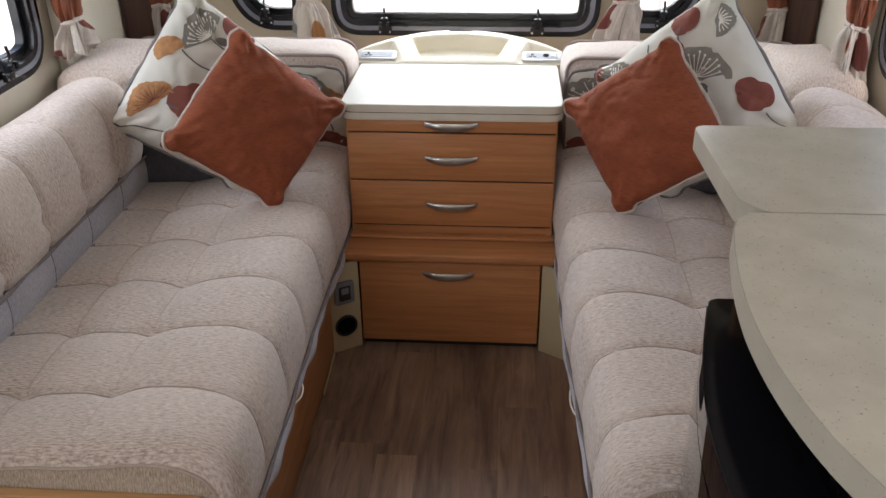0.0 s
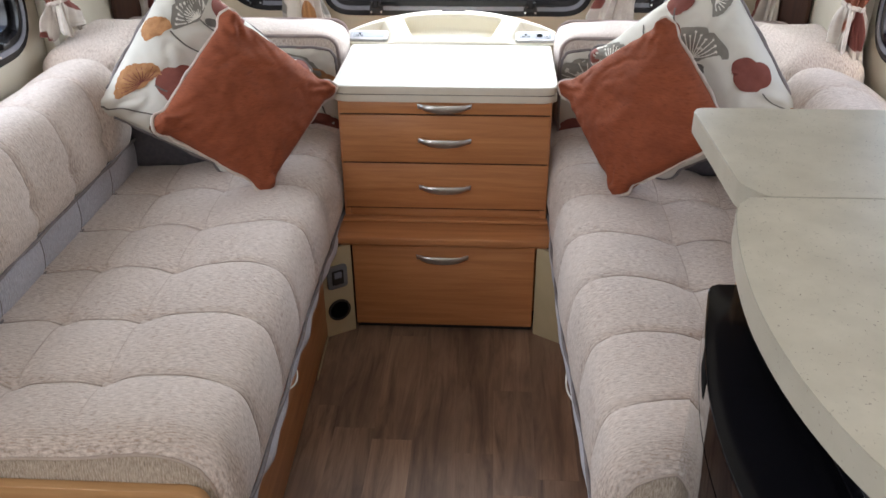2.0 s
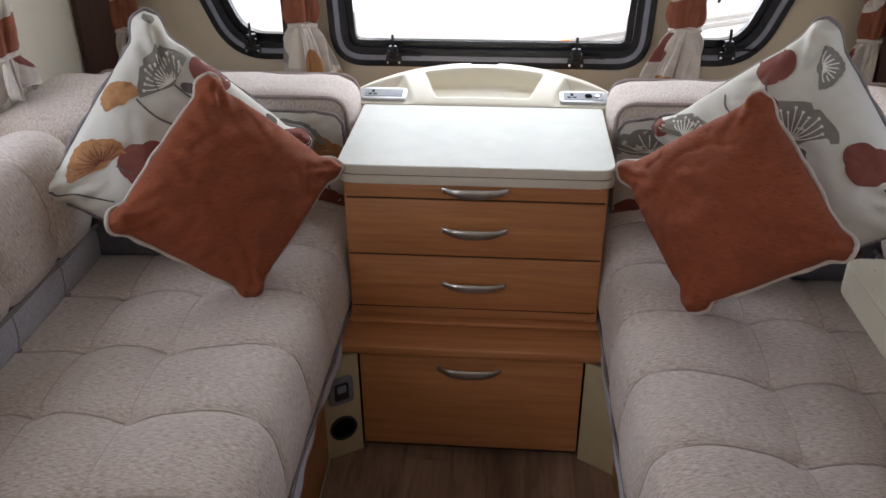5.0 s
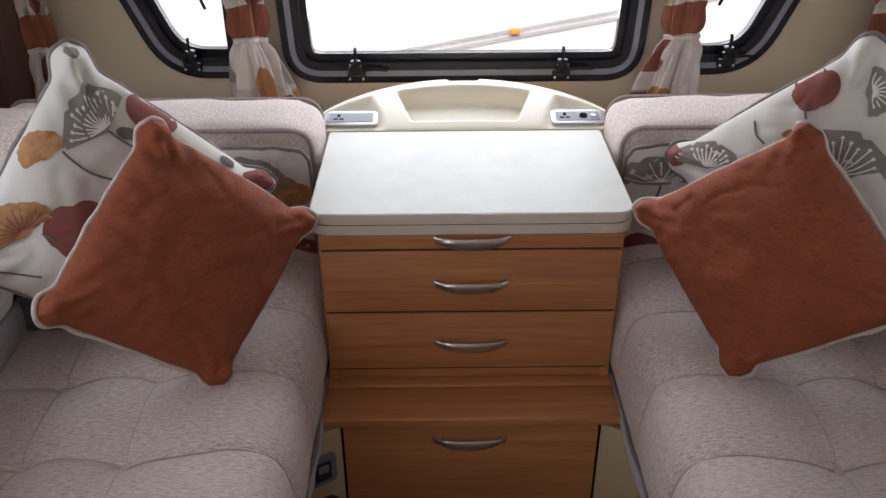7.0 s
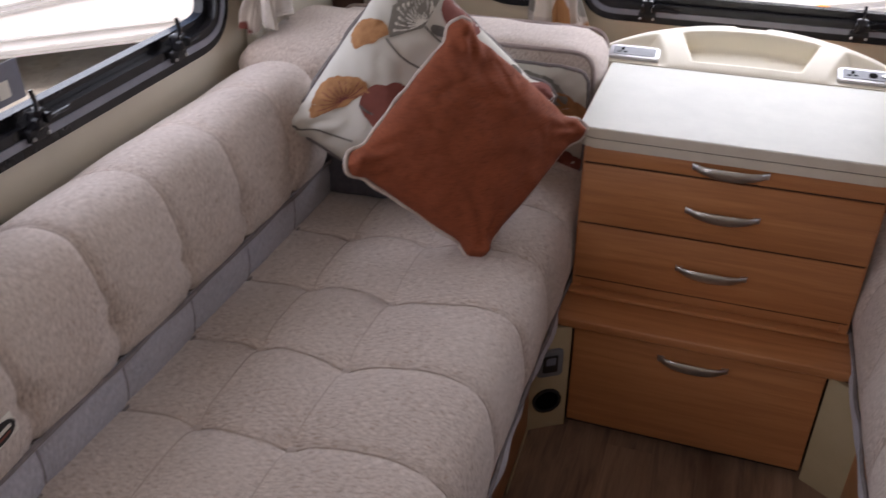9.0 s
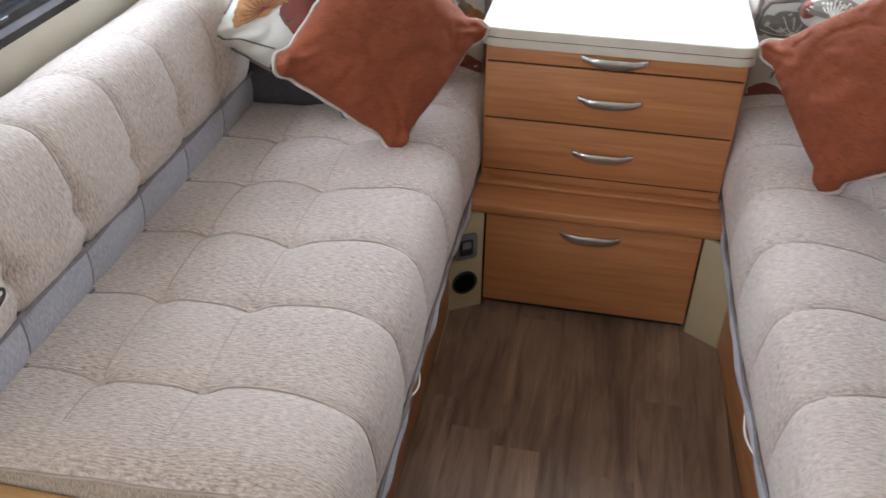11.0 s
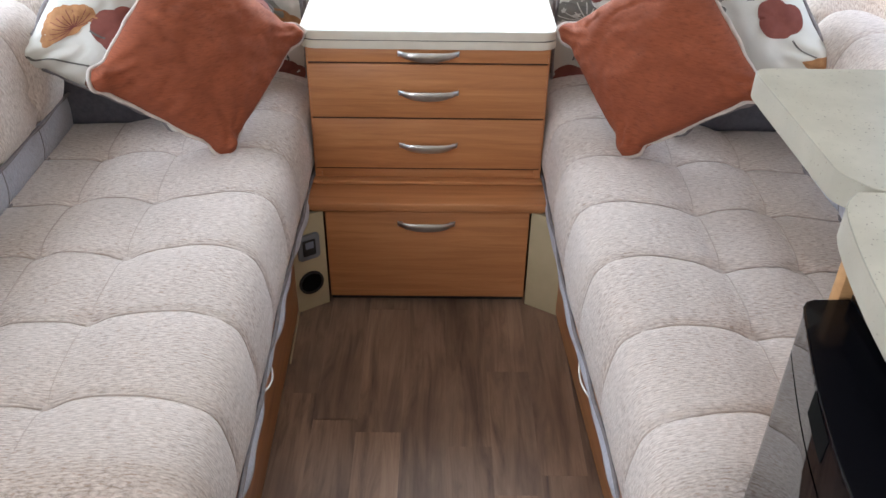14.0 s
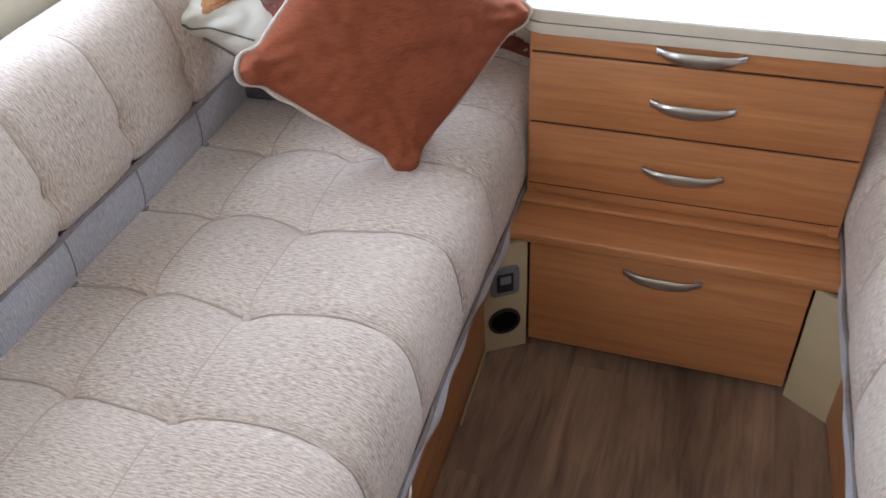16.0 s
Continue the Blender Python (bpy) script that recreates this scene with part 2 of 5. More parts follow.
M_STEM = mottled("stem_print", (0.15, 0.135, 0.12), (0.12, 0.11, 0.1), 40, 0.9, 0.3)
M_WHITE_PRINT = mottled("white_print", (0.78, 0.75, 0.68), (0.72, 0.69, 0.62), 40, 0.9, 0.3)
M_ORANGE = mat("orange_lens", (0.9, 0.25, 0.02), 0.3)
M_GRP = mottled("white_body_panel", (0.86, 0.86, 0.86), (0.82, 0.82, 0.82), 2, 0.35, 0.03)
M_GRP_GREY = mottled("grey_body_strip", (0.42, 0.42, 0.41), (0.36, 0.36, 0.35), 5, 0.4, 0.05)
M_TYRE = mottled("tyre_rubber", (0.03, 0.03, 0.03), (0.02, 0.02, 0.02), 20, 0.9)

M_GLASS = bpy.data.materials.new("window_acrylic")
M_GLASS.use_nodes = True
gn = M_GLASS.node_tree.nodes
gl = M_GLASS.node_tree.links
for n in list(gn):
    if n.bl_idname != "ShaderNodeOutputMaterial":
        gn.remove(n)
g_clear = gn.new("ShaderNodeBsdfTransparent")
g_clear.inputs["Color"].default_value = (0.93, 0.95, 0.95, 1)
g_gloss = gn.new("ShaderNodeBsdfGlossy")
g_gloss.inputs["Roughness"].default_value = 0.03
g_mix = gn.new("ShaderNodeMixShader")
g_mix.inputs["Fac"].default_value = 0.05
gl.new(g_clear.outputs[0], g_mix.inputs[1])
gl.new(g_gloss.outputs[0], g_mix.inputs[2])
gl.new(g_mix.outputs[0], [n for n in gn if n.bl_idname == "ShaderNodeOutputMaterial"][0].inputs["Surface"])


def curtain_material():
    """Cream cotton with rust, ochre and grey blooms; uv in metres along the cloth."""
    m = mat("floral_curtain_cotton", (0.66, 0.60, 0.53), 0.9)
    uv = coords(m, "UV", (1, 1, 1))
    v = node(m, "ShaderNodeTexVoronoi", Scale=10.0, Randomness=0.9)
    warp = node(m, "ShaderNodeTexNoise", Scale=16.0, Detail=2.0)
    link(m, uv, warp.inputs["Vector"])
    add = node(m, "ShaderNodeVectorMath")
    add.operation = "MULTIPLY_ADD"
    link(m, warp.outputs["Color"], add.inputs[0])
    add.inputs[1].default_value = (0.05, 0.05, 0.0)
    link(m, uv, add.inputs[2])
    link(m, add.outputs[0], v.inputs["Vector"])
    inside = ramp(m, v.outputs["Distance"], ((0.44, (1, 1, 1)), (0.47, (0, 0, 0))))
    sep = node(m, "ShaderNodeSeparateColor")
    link(m, v.outputs["Color"], sep.inputs[0])
    bloom = ramp(m, sep.outputs[0], ((0.0, (0.16, 0.045, 0.035)), (0.34, (0.28, 0.095, 0.05)), (0.48, (0.34, 0.16, 0.06)), (0.60, (0.24, 0.225, 0.20)), (0.84, (0.62, 0.57, 0.50))))
    bloom_node = [n for n in m.node_tree.nodes if n.bl_idname == "ShaderNodeValToRGB"][-1]
    bloom_node.color_ramp.interpolation = "CONSTANT"
    base = ramp(m, noise_at(m, uv, 30, 3), ((0.35, (0.46, 0.41, 0.37)), (0.65, (0.58, 0.53, 0.48))))
    link(m, blend(m, inside, base, bloom), bsdf(m).inputs["Base Color"])
    bump(m, noise_at(m, uv, 700, 2), 0.2, 0.0006)
    return m


M_CURTAIN = curtain_material()
M_CURTAIN_RUST = mottled("rust_curtain_cotton", (0.26, 0.085, 0.042), (0.19, 0.06, 0.032), 20, 0.9, 0.2)
M_CURTAIN_TIE = mottled("pale_tieback_cotton", (0.62, 0.55, 0.50), (0.52, 0.46, 0.42), 40, 0.9, 0.3)

M_GROUND = bpy.data.materials.new("yard_concrete")
M_GROUND.use_nodes = True
gp = coords(M_GROUND, "Object", (1, 1, 1))
gc = ramp(M_GROUND, noise_at(M_GROUND, gp, 1.3, 6, 0.65), ((0.3, (0.22, 0.20, 0.17)), (0.55, (0.36, 0.33, 0.28)), (0.8, (0.44, 0.42, 0.38))))
gc = blend(M_GROUND, ramp(M_GROUND, noise_at(M_GROUND, gp, 16, 4, 0.6), ((0.5, (0, 0, 0)), (0.7, (0.5, 0.5, 0.5)))), gc, (0.2, 0.18, 0.15))
link(M_GROUND, gc, bsdf(M_GROUND).inputs["Base Color"])
bsdf(M_GROUND).inputs["Roughness"].default_value = 0.9
bump(M_GROUND, noise_at(M_GROUND, gp, 30, 4), 0.5, 0.02)


# ---- builders ----
def thing(name, label, category, group="", at=(0, 0, 0), kind=""):
    e = new(name)
    e.location = at
    e.empty_display_size = 0.05
    return tagged(e, label, category, group, kind)


def mesh_of(name, bm, materials, smooth=True):
    me = bpy.data.meshes.new(name)
    bmesh.ops.recalc_face_normals(bm, faces=bm.faces)
    bm.to_mesh(me)
    bm.free()
    for m in materials if isinstance(materials, (list, tuple)) else (materials,):
        me.materials.append(m)
    if smooth:
        for p in me.polygons:
            p.use_smooth = True
        if len(me.vertices) < 700:
            me.set_sharp_from_angle(angle=radians(28))
    return me


def part(name, bm, material, parent=None, label="", smooth=True):
    """One bmesh, in world coordinates, as one mesh object under a thing or part."""
    ob = new(name, mesh_of(name, bm, material, smooth))
    if parent is not None:
        ob.parent = parent
        bpy.context.view_layer.update()
        ob.matrix_parent_inverse = parent.matrix_world.inverted()
    if label:
        ob["label"] = label
    return ob


def setting(name, bm, material, label, category, smooth=False):
    return tagged(new(name, mesh_of(name, bm, material, smooth)), label, category, kind="structure")


def box(bm, x0, x1, y0, y1, z0, z1, bevel=0.0, seg=2, m=None):
    made = bmesh.ops.create_cube(bm, size=1.0)["verts"]
    for v in made:
        v.co = Vector(((x0 + x1) / 2 + v.co.x * (x1 - x0), (y0 + y1) / 2 + v.co.y * (y1 - y0), (z0 + z1) / 2 + v.co.z * (z1 - z0)))
    if bevel:
        edges = list({e for v in made for e in v.link_edges})
        out = bmesh.ops.bevel(bm, geom=edges, offset=bevel, segments=seg, profile=0.5, affect="EDGES")
        made = list({v for f in out["faces"] for v in f.verts} | {v for v in made if v.is_valid})
    if m is not None:
        for v in made:
            v.co = m @ v.co
    return bm


def cube(x0, x1, y0, y1, z0, z1, bevel=0.0, seg=2, m=None):
    return box(bmesh.new(), x0, x1, y0, y1, z0, z1, bevel, seg, m)


def grid(fn, nu, nv, close_u=False):
    """A surface of (nu + 1) x (nv + 1) points; fn(s, t) gives (place, (u, v)), s and t from 0 to 1."""
    bm = bmesh.new()
    lay = bm.loops.layers.uv.new("UVMap")
    rows = []
    for i in range(nu + 1):
        row = []
        for j in range(nv + 1):
            p, uv = fn(i / nu, j / nv)
            row.append((bm.verts.new(p), uv))
        rows.append(row)
    for i in range(nu):
        for j in range(nv):
            q = (rows[i][j], rows[i + 1][j], rows[i + 1][j + 1], rows[i][j + 1])
            f = bm.faces.new([a for a, _ in q])
            for loop, (_, uv) in zip(f.loops, q):
                loop[lay].uv = uv
    return bm


def tube(points, radius, sides=8, closed=False, ends=True, radii=None):
    bm = bmesh.new()
    pts = [Vector(p) for p in points]
    n = len(pts)
    rings = []
    side = None
    for i, p in enumerate(pts):
        a = pts[(i - 1) % n] if closed or i > 0 else p
        b = pts[(i + 1) % n] if closed or i < n - 1 else p
        d = (b - a).normalized()
        if side is None:
            side = d.orthogonal().normalized()
        side = (side - d * side.dot(d)).normalized()
        up = d.cross(side)
        r = radii[i] if radii else radius
        rings.append([bm.verts.new(p + r * (math.cos(2 * math.pi * k / sides) * side + math.sin(2 * math.pi * k / sides) * up)) for k in range(sides)])
    for i in range(n if closed else n - 1):
        a, b = rings[i], rings[(i + 1) % n]
        for k in range(sides):
            bm.faces.new((a[k], a[(k + 1) % sides], b[(k + 1) % sides], b[k]))
    if ends and not closed:
        bm.faces.new(rings[0])
        bm.faces.new(rings[-1])
    return bm


def prism(outline, z0, z1, bevel=0.0, seg=2, m=None):
    """An outline in x, y pulled from z0 to z1, its rims rounded."""
    bm = bmesh.new()
    low = [bm.verts.new((x, y, z0)) for x, y in outline]
    high = [bm.verts.new((x, y, z1)) for x, y in outline]
    n = len(outline)
    bottom, top = bm.faces.new(low[::-1]), bm.faces.new(high)
    for i in range(n):
        bm.faces.new((low[i], low[(i + 1) % n], high[(i + 1) % n], high[i]))
    if bevel:
        bmesh.ops.bevel(bm, geom=list(top.edges) + list(bottom.edges), offset=bevel, segments=seg, profile=0.5, affect="EDGES")
    if m is not None:
        bmesh.ops.transform(bm, matrix=m, verts=bm.verts)
    return bm


def rounded_outline(points, radius, steps=6):
    """Corners of a polygon rounded; radius is one number or one for each corner."""
    n = len(points)
    out = []
    for i in range(n):
        p, a, b = Vector(points[i]), Vector(points[i - 1]), Vector(points[(i + 1) % n])
        r = radius[i] if isinstance(radius, (list, tuple)) else radius
        if r <= 0:
            out.append(tuple(p))
            continue
        da, db = (a - p).normalized(), (b - p).normalized()
        half = da.angle(db) / 2
        cut = min(r / math.tan(half), (a - p).length * 0.49, (b - p).length * 0.49)
        s, e = p + da * cut, p + db * cut
        for k in range(steps + 1):
            t = k / steps
            out.append(tuple(s * (1 - t) ** 2 + p * 2 * t * (1 - t) + e * t * t))
    return out


def ring_between(outer, inner, depth0, depth1, m, bevel=0.0):
    """A flat frame between two outlines with equal counts, pulled in depth; m maps (u, v, depth) to the world."""
    bm = bmesh.new()
    n = len(outer)
    loops = []
    for pts, d in ((outer, depth0), (outer, depth1), (inner, depth1), (inner, depth0)):
        loops.append([bm.verts.new(m @ Vector((u, v, d))) for u, v in pts])
    for k in range(4):
        a, b = loops[k], loops[(k + 1) % 4]
        for i in range(n):
            bm.faces.new((a[i], a[(i + 1) % n], b[(i + 1) % n], b[i]))
    return bm


def smooth(a, b, x):
    t = min(1, max(0, (x - a) / (b - a)))
    return t * t * (3 - 2 * t)


def path_at(pts, s):
    """A point on a polyline by its share s of the whole length, with that length."""
    total = sum((Vector(q) - Vector(p)).length for p, q in zip(pts, pts[1:]))
    left = s * total
    for p, q in zip(pts, pts[1:]):
        d = (Vector(q) - Vector(p)).length
        if left <= d or q is pts[-1]:
            return Vector(p).lerp(Vector(q), min(1, left / d)), s * total
        left -= d


def spline(pts, per=6):
    """A smooth line through the points."""
    pts = [Vector(p) for p in pts]
    out = []
    for i in range(len(pts) - 1):
        p0, p1, p2, p3 = pts[max(0, i - 1)], pts[i], pts[i + 1], pts[min(len(pts) - 1, i + 2)]
        for k in range(per):
            t = k / per
            out.append(0.5 * ((2 * p1) + (p2 - p0) * t + (2 * p0 - 5 * p1 + 4 * p2 - p3) * t * t + (3 * p1 - p0 - 3 * p2 + p3) * t ** 3))
    out.append(pts[-1])
    return out


# ---- structure ----
WALL_X, FRONT_Y, BACK_Y, ROOF_Z = 1.0, 0.62, -3.2, 1.98
MAP_FRONT = Matrix(((1, 0, 0, 0), (0, 0, 1, FRONT_Y), (0, 1, 0, 0), (0, 0, 0, 1)))
MAP_LEFT = Matrix(((0, 0, -1, -WALL_X), (1, 0, 0, 0), (0, 1, 0, 0), (0, 0, 0, 1)))
MAP_RIGHT = Matrix(((0, 0, 1, WALL_X), (1, 0, 0, 0), (0, 1, 0, 0), (0, 0, 0, 1)))
OUT_CENTRE = rounded_outline([(-0.396, 0.671), (0.405, 0.671), (0.434, 1.42), (-0.424, 1.42)], 0.09, 8)
OUT_SIDE_R = rounded_outline([(0.46, 0.684), (0.665, 0.684), (0.86, 1.15), (0.86, 1.42), (0.46, 1.42)], (0.05, 0.15, 0.1, 0.08, 0.05), 8)
OUT_SIDE_L = [(-x, z) for x, z in OUT_SIDE_R]
OUT_LEFT = rounded_outline([(-0.86, 0.742), (0.022, 0.742), (0.022, 1.36), (-0.86, 1.36)], 0.11, 8)
OUT_RIGHT = rounded_outline([(-0.86, 0.742), (0.06, 0.742), (0.06, 1.36), (-0.86, 1.36)], 0.11, 8)


def inset(outline, d):
    """The outline moved inwards by d."""
    n = len(outline)
    cx, cy = sum(p[0] for p in outline) / n, sum(p[1] for p in outline) / n
    out = []
    for i in range(n):
        a, p, b = Vector(outline[i - 1]), Vector(outline[i]), Vector(outline[(i + 1) % n])
        t = (b - a).normalized()
        nrm = Vector((-t.y, t.x))
        if nrm.dot(Vector((cx, cy)) - p) < 0:
            nrm = -nrm
        out.append(tuple(p + nrm * d))
    return out


def wall_with_holes(name, rect, holes, m, thick, material, label):
    """A wall panel in (u, v) with window openings cut right through."""
    bm = bmesh.new()
    edges = []
    for outline in [rect] + holes:
        vs = [bm.verts.new((u, v, 0)) for u, v in outline]
        edges += [bm.edges.new((vs[i], vs[(i + 1) % len(vs)])) for i in range(len(vs))]
    bmesh.ops.triangle_fill(bm, use_beauty=True, use_dissolve=False, edges=edges)
    ext = bmesh.ops.extrude_face_region(bm, geom=list(bm.faces))
    bmesh.ops.translate(bm, vec=(0, 0, thick), verts=[v for v in ext["geom"] if isinstance(v, bmesh.types.BMVert)])
    bmesh.ops.transform(bm, matrix=m, verts=bm.verts)
    return setting(name, bm, material, label, "wall")


wall_with_holes("wall_front", [(-1.04, -0.02), (1.04, -0.02), (1.04, 2.02), (-1.04, 2.02)],
                [inset(o, 0.02) for o in (OUT_CENTRE, OUT_SIDE_L, OUT_SIDE_R)], MAP_FRONT, 0.035, M_WALL, "cream laminated front wall with three window openings")
# second hole is an unseen doorway, assumed for the added lamp
wall_with_holes("wall_left", [(BACK_Y, -0.02), (FRONT_Y - 0.003, -0.02), (FRONT_Y - 0.003, 2.02), (BACK_Y, 2.02)],
                [inset(OUT_LEFT, 0.02), [(-2.82, 0.03), (-2.18, 0.03), (-2.18, 1.88), (-2.82, 1.88)]], MAP_LEFT, 0.035, M_WALL_SIDE, "pale cream side wall with a window and an assumed doorway")
wall_with_holes("wall_right", [(BACK_Y, -0.02), (FRONT_Y - 0.003, -0.02), (FRONT_Y - 0.003, 2.02), (BACK_Y, 2.02)],
                [inset(OUT_RIGHT, 0.02)], MAP_RIGHT, 0.035, M_WALL_SIDE, "pale cream side wall with a rounded window opening")
setting("wall_back", cube(-1.03, 1.03, BACK_Y - 0.04, BACK_Y - 0.003, -0.02, 2.02), M_WALL_SIDE, "plain cream rear wall closing the caravan", "wall")
MAP_TOP = Matrix(((1, 0, 0, 0), (0, 1, 0, 0), (0, 0, 1, ROOF_Z), (0, 0, 0, 1)))
roof = wall_with_holes("ceiling", [(-1.03, BACK_Y), (1.03, BACK_Y), (1.03, FRONT_Y - 0.003), (-1.03, FRONT_Y - 0.003)],
                       [[(-0.38, -2.13), (0.38, -2.13), (0.38, -1.57), (-0.38, -1.57)]], MAP_TOP, 0.035, M_CEIL, "pale ceiling board with an assumed rooflight opening")
roof["category"] = "ceiling"
# unseen opaque sheet above the roof lamp, added to keep the sun out
roof_sun_block = thing("added_rooflight", "unseen opaque plastic sheet added over the roof opening to block sun", "window", kind="structure")
part("pane", cube(-0.40, 0.40, -2.15, -1.55, 2.016, 2.022), M_RAIL, roof_sun_block, smooth=False)
setting("subfloor", cube(-0.99, 0.99, BACK_Y, FRONT_Y - 0.004, -0.03, -0.003), M_JOINT, "dark underlay below the vinyl floor planks", "floor")


def window(name, outline, m, label, stays):
    top = thing(name, label, "window", kind="structure")
    part("outer_seal", ring_between(outline, inset(outline, 0.016), 0.0, -0.010, m), M_BLACK, top)
    # rubber strip whose paler colour carries the frame's reflection line
    part("seal_strip", ring_between(inset(outline, 0.0165), inset(outline, 0.029), 0.0, -0.013, m), M_SEAL, top, "grey rubber strip with a reflection line lightened into its colour")
    part("inner_frame", ring_between(inset(outline, 0.0295), inset(outline, 0.045), 0.012, -0.011, m), M_BLACK, top)
    part("pane_frame", ring_between(inset(outline, 0.0455), inset(outline, 0.063), 0.026, 0.006, m), M_BLACK, top)
    bm = bmesh.new()
    o = inset(outline, 0.050)
    bm.faces.new([bm.verts.new(m @ Vector((u, v, 0.020))) for u, v in o])
    pane = part("pane", bm, M_GLASS, top, "clear acrylic pane", smooth=False)
    pane.visible_shadow = False
    for u, v in stays:
        c = m @ Vector((u, v, -0.012))
        inn = (m.to_3x3() @ Vector((0, 0, -1))).normalized()
        al = (m.to_3x3() @ Vector((1, 0, 0))).normalized()
        bm = bmesh.new()
        fr = Matrix((al, Vector((0, 0, 1)), inn)).transposed().to_4x4() @ Matrix.Scale(1.45, 4)
        fr.translation = c
        box(bm, -0.014, 0.014, -0.009, 0.006, -0.004, 0.008, 0.003, 2, fr)
        box(bm, -0.008, 0.008, 0.004, 0.026, 0.000, 0.014, 0.003, 2, fr)
        box(bm, -0.011, -0.004, 0.008, 0.020, 0.010, 0.020, 0.002, 1, fr)
        box(bm, 0.004, 0.011, 0.008, 0.020, 0.010, 0.020, 0.002, 1, fr)
        catch = part("catch", bm, M_BLACK, top, "black plastic window catch")
        arm = tube([c + inn * 0.010 + Vector((0, 0, 0.018)), c + inn * 0.018 + Vector((0, 0, 0.045)), c + inn * 0.014 + Vector((0, 0, 0.066))], 0.0038, 6)
        part("lever", arm, M_BLACK, catch)
        arm = tube([c + inn * 0.010 + Vector((0, 0, 0.012)), c + al * 0.04 + inn * 0.014 + Vector((0, 0, 0.016)), c + al * 0.07 + inn * 0.007 + Vector((0, 0, 0.012))], 0.0034, 6)
        part("stay", arm, M_BLACK, catch)
        for s in (-0.015, 0.015):
            sc = bmesh.new()
            bmesh.ops.create_icosphere(sc, subdivisions=1, radius=0.0034)
            bmesh.ops.translate(sc, vec=c + al * s + inn * 0.012 + Vector((0, 0, -0.006)), verts=sc.verts)
            part("screw", sc, M_CHROME, catch, "bright screw head")
    return top


window("window_1", OUT_CENTRE, MAP_FRONT, "wide black-framed front window with rounded corners", [(-0.236, 0.691), (0.224, 0.691)])
window("window_2", OUT_SIDE_L, MAP_FRONT, "small black-framed front corner window with slanted side", [(-0.60, 0.716)])
window("window_3", OUT_SIDE_R, MAP_FRONT, "small black-framed front corner window with slanted side", [(0.592, 0.716)])
window("window_4", OUT_LEFT, MAP_LEFT, "black-framed side window with rounded corners above the sofa", [(-0.175, 0.775), (-0.534, 0.775)])
window("window_5", OUT_RIGHT, MAP_RIGHT, "black-framed side window with rounded corners above the sofa", [(-0.175, 0.775), (-0.534, 0.775)])

for sx in (-1, 1):
    host = bpy.data.objects["window_2" if sx < 0 else "window_3"]
    hook = spline([(sx * 0.535, 0.60, 0.90), (sx * 0.55, 0.585, 0.895), (sx * 0.556, 0.58, 0.875), (sx * 0.548, 0.58, 0.848)], 5)
    part("side_lever", tube(hook, 0.004, 6), M_BLACK, host, "black bent window lever")

# dark wood strips in the front corners
for sx in (-1, 1):
    bm = prism(rounded_outline([(sx * 0.998, 0.46), (sx * 0.93, 0.54), (sx * 0.93, 0.618), (sx * 0.998, 0.618)], 0.015, 4), 0.45, 1.95)
    setting("trim_corner", bm, M_WOOD_DARK, "dark stained wooden corner strip", "trim")


# ---- sofas ----
ROWS = {-1: [-0.893 + 0.178 * k for k in range(9)], 1: [-0.914 + 0.178 * k for k in range(9)]}
Y_END, Y_FAR = -1.045, 0.56


def near_gap(y, marks, width):
    return min(1.0, min(abs(y - r) for r in marks) / width)


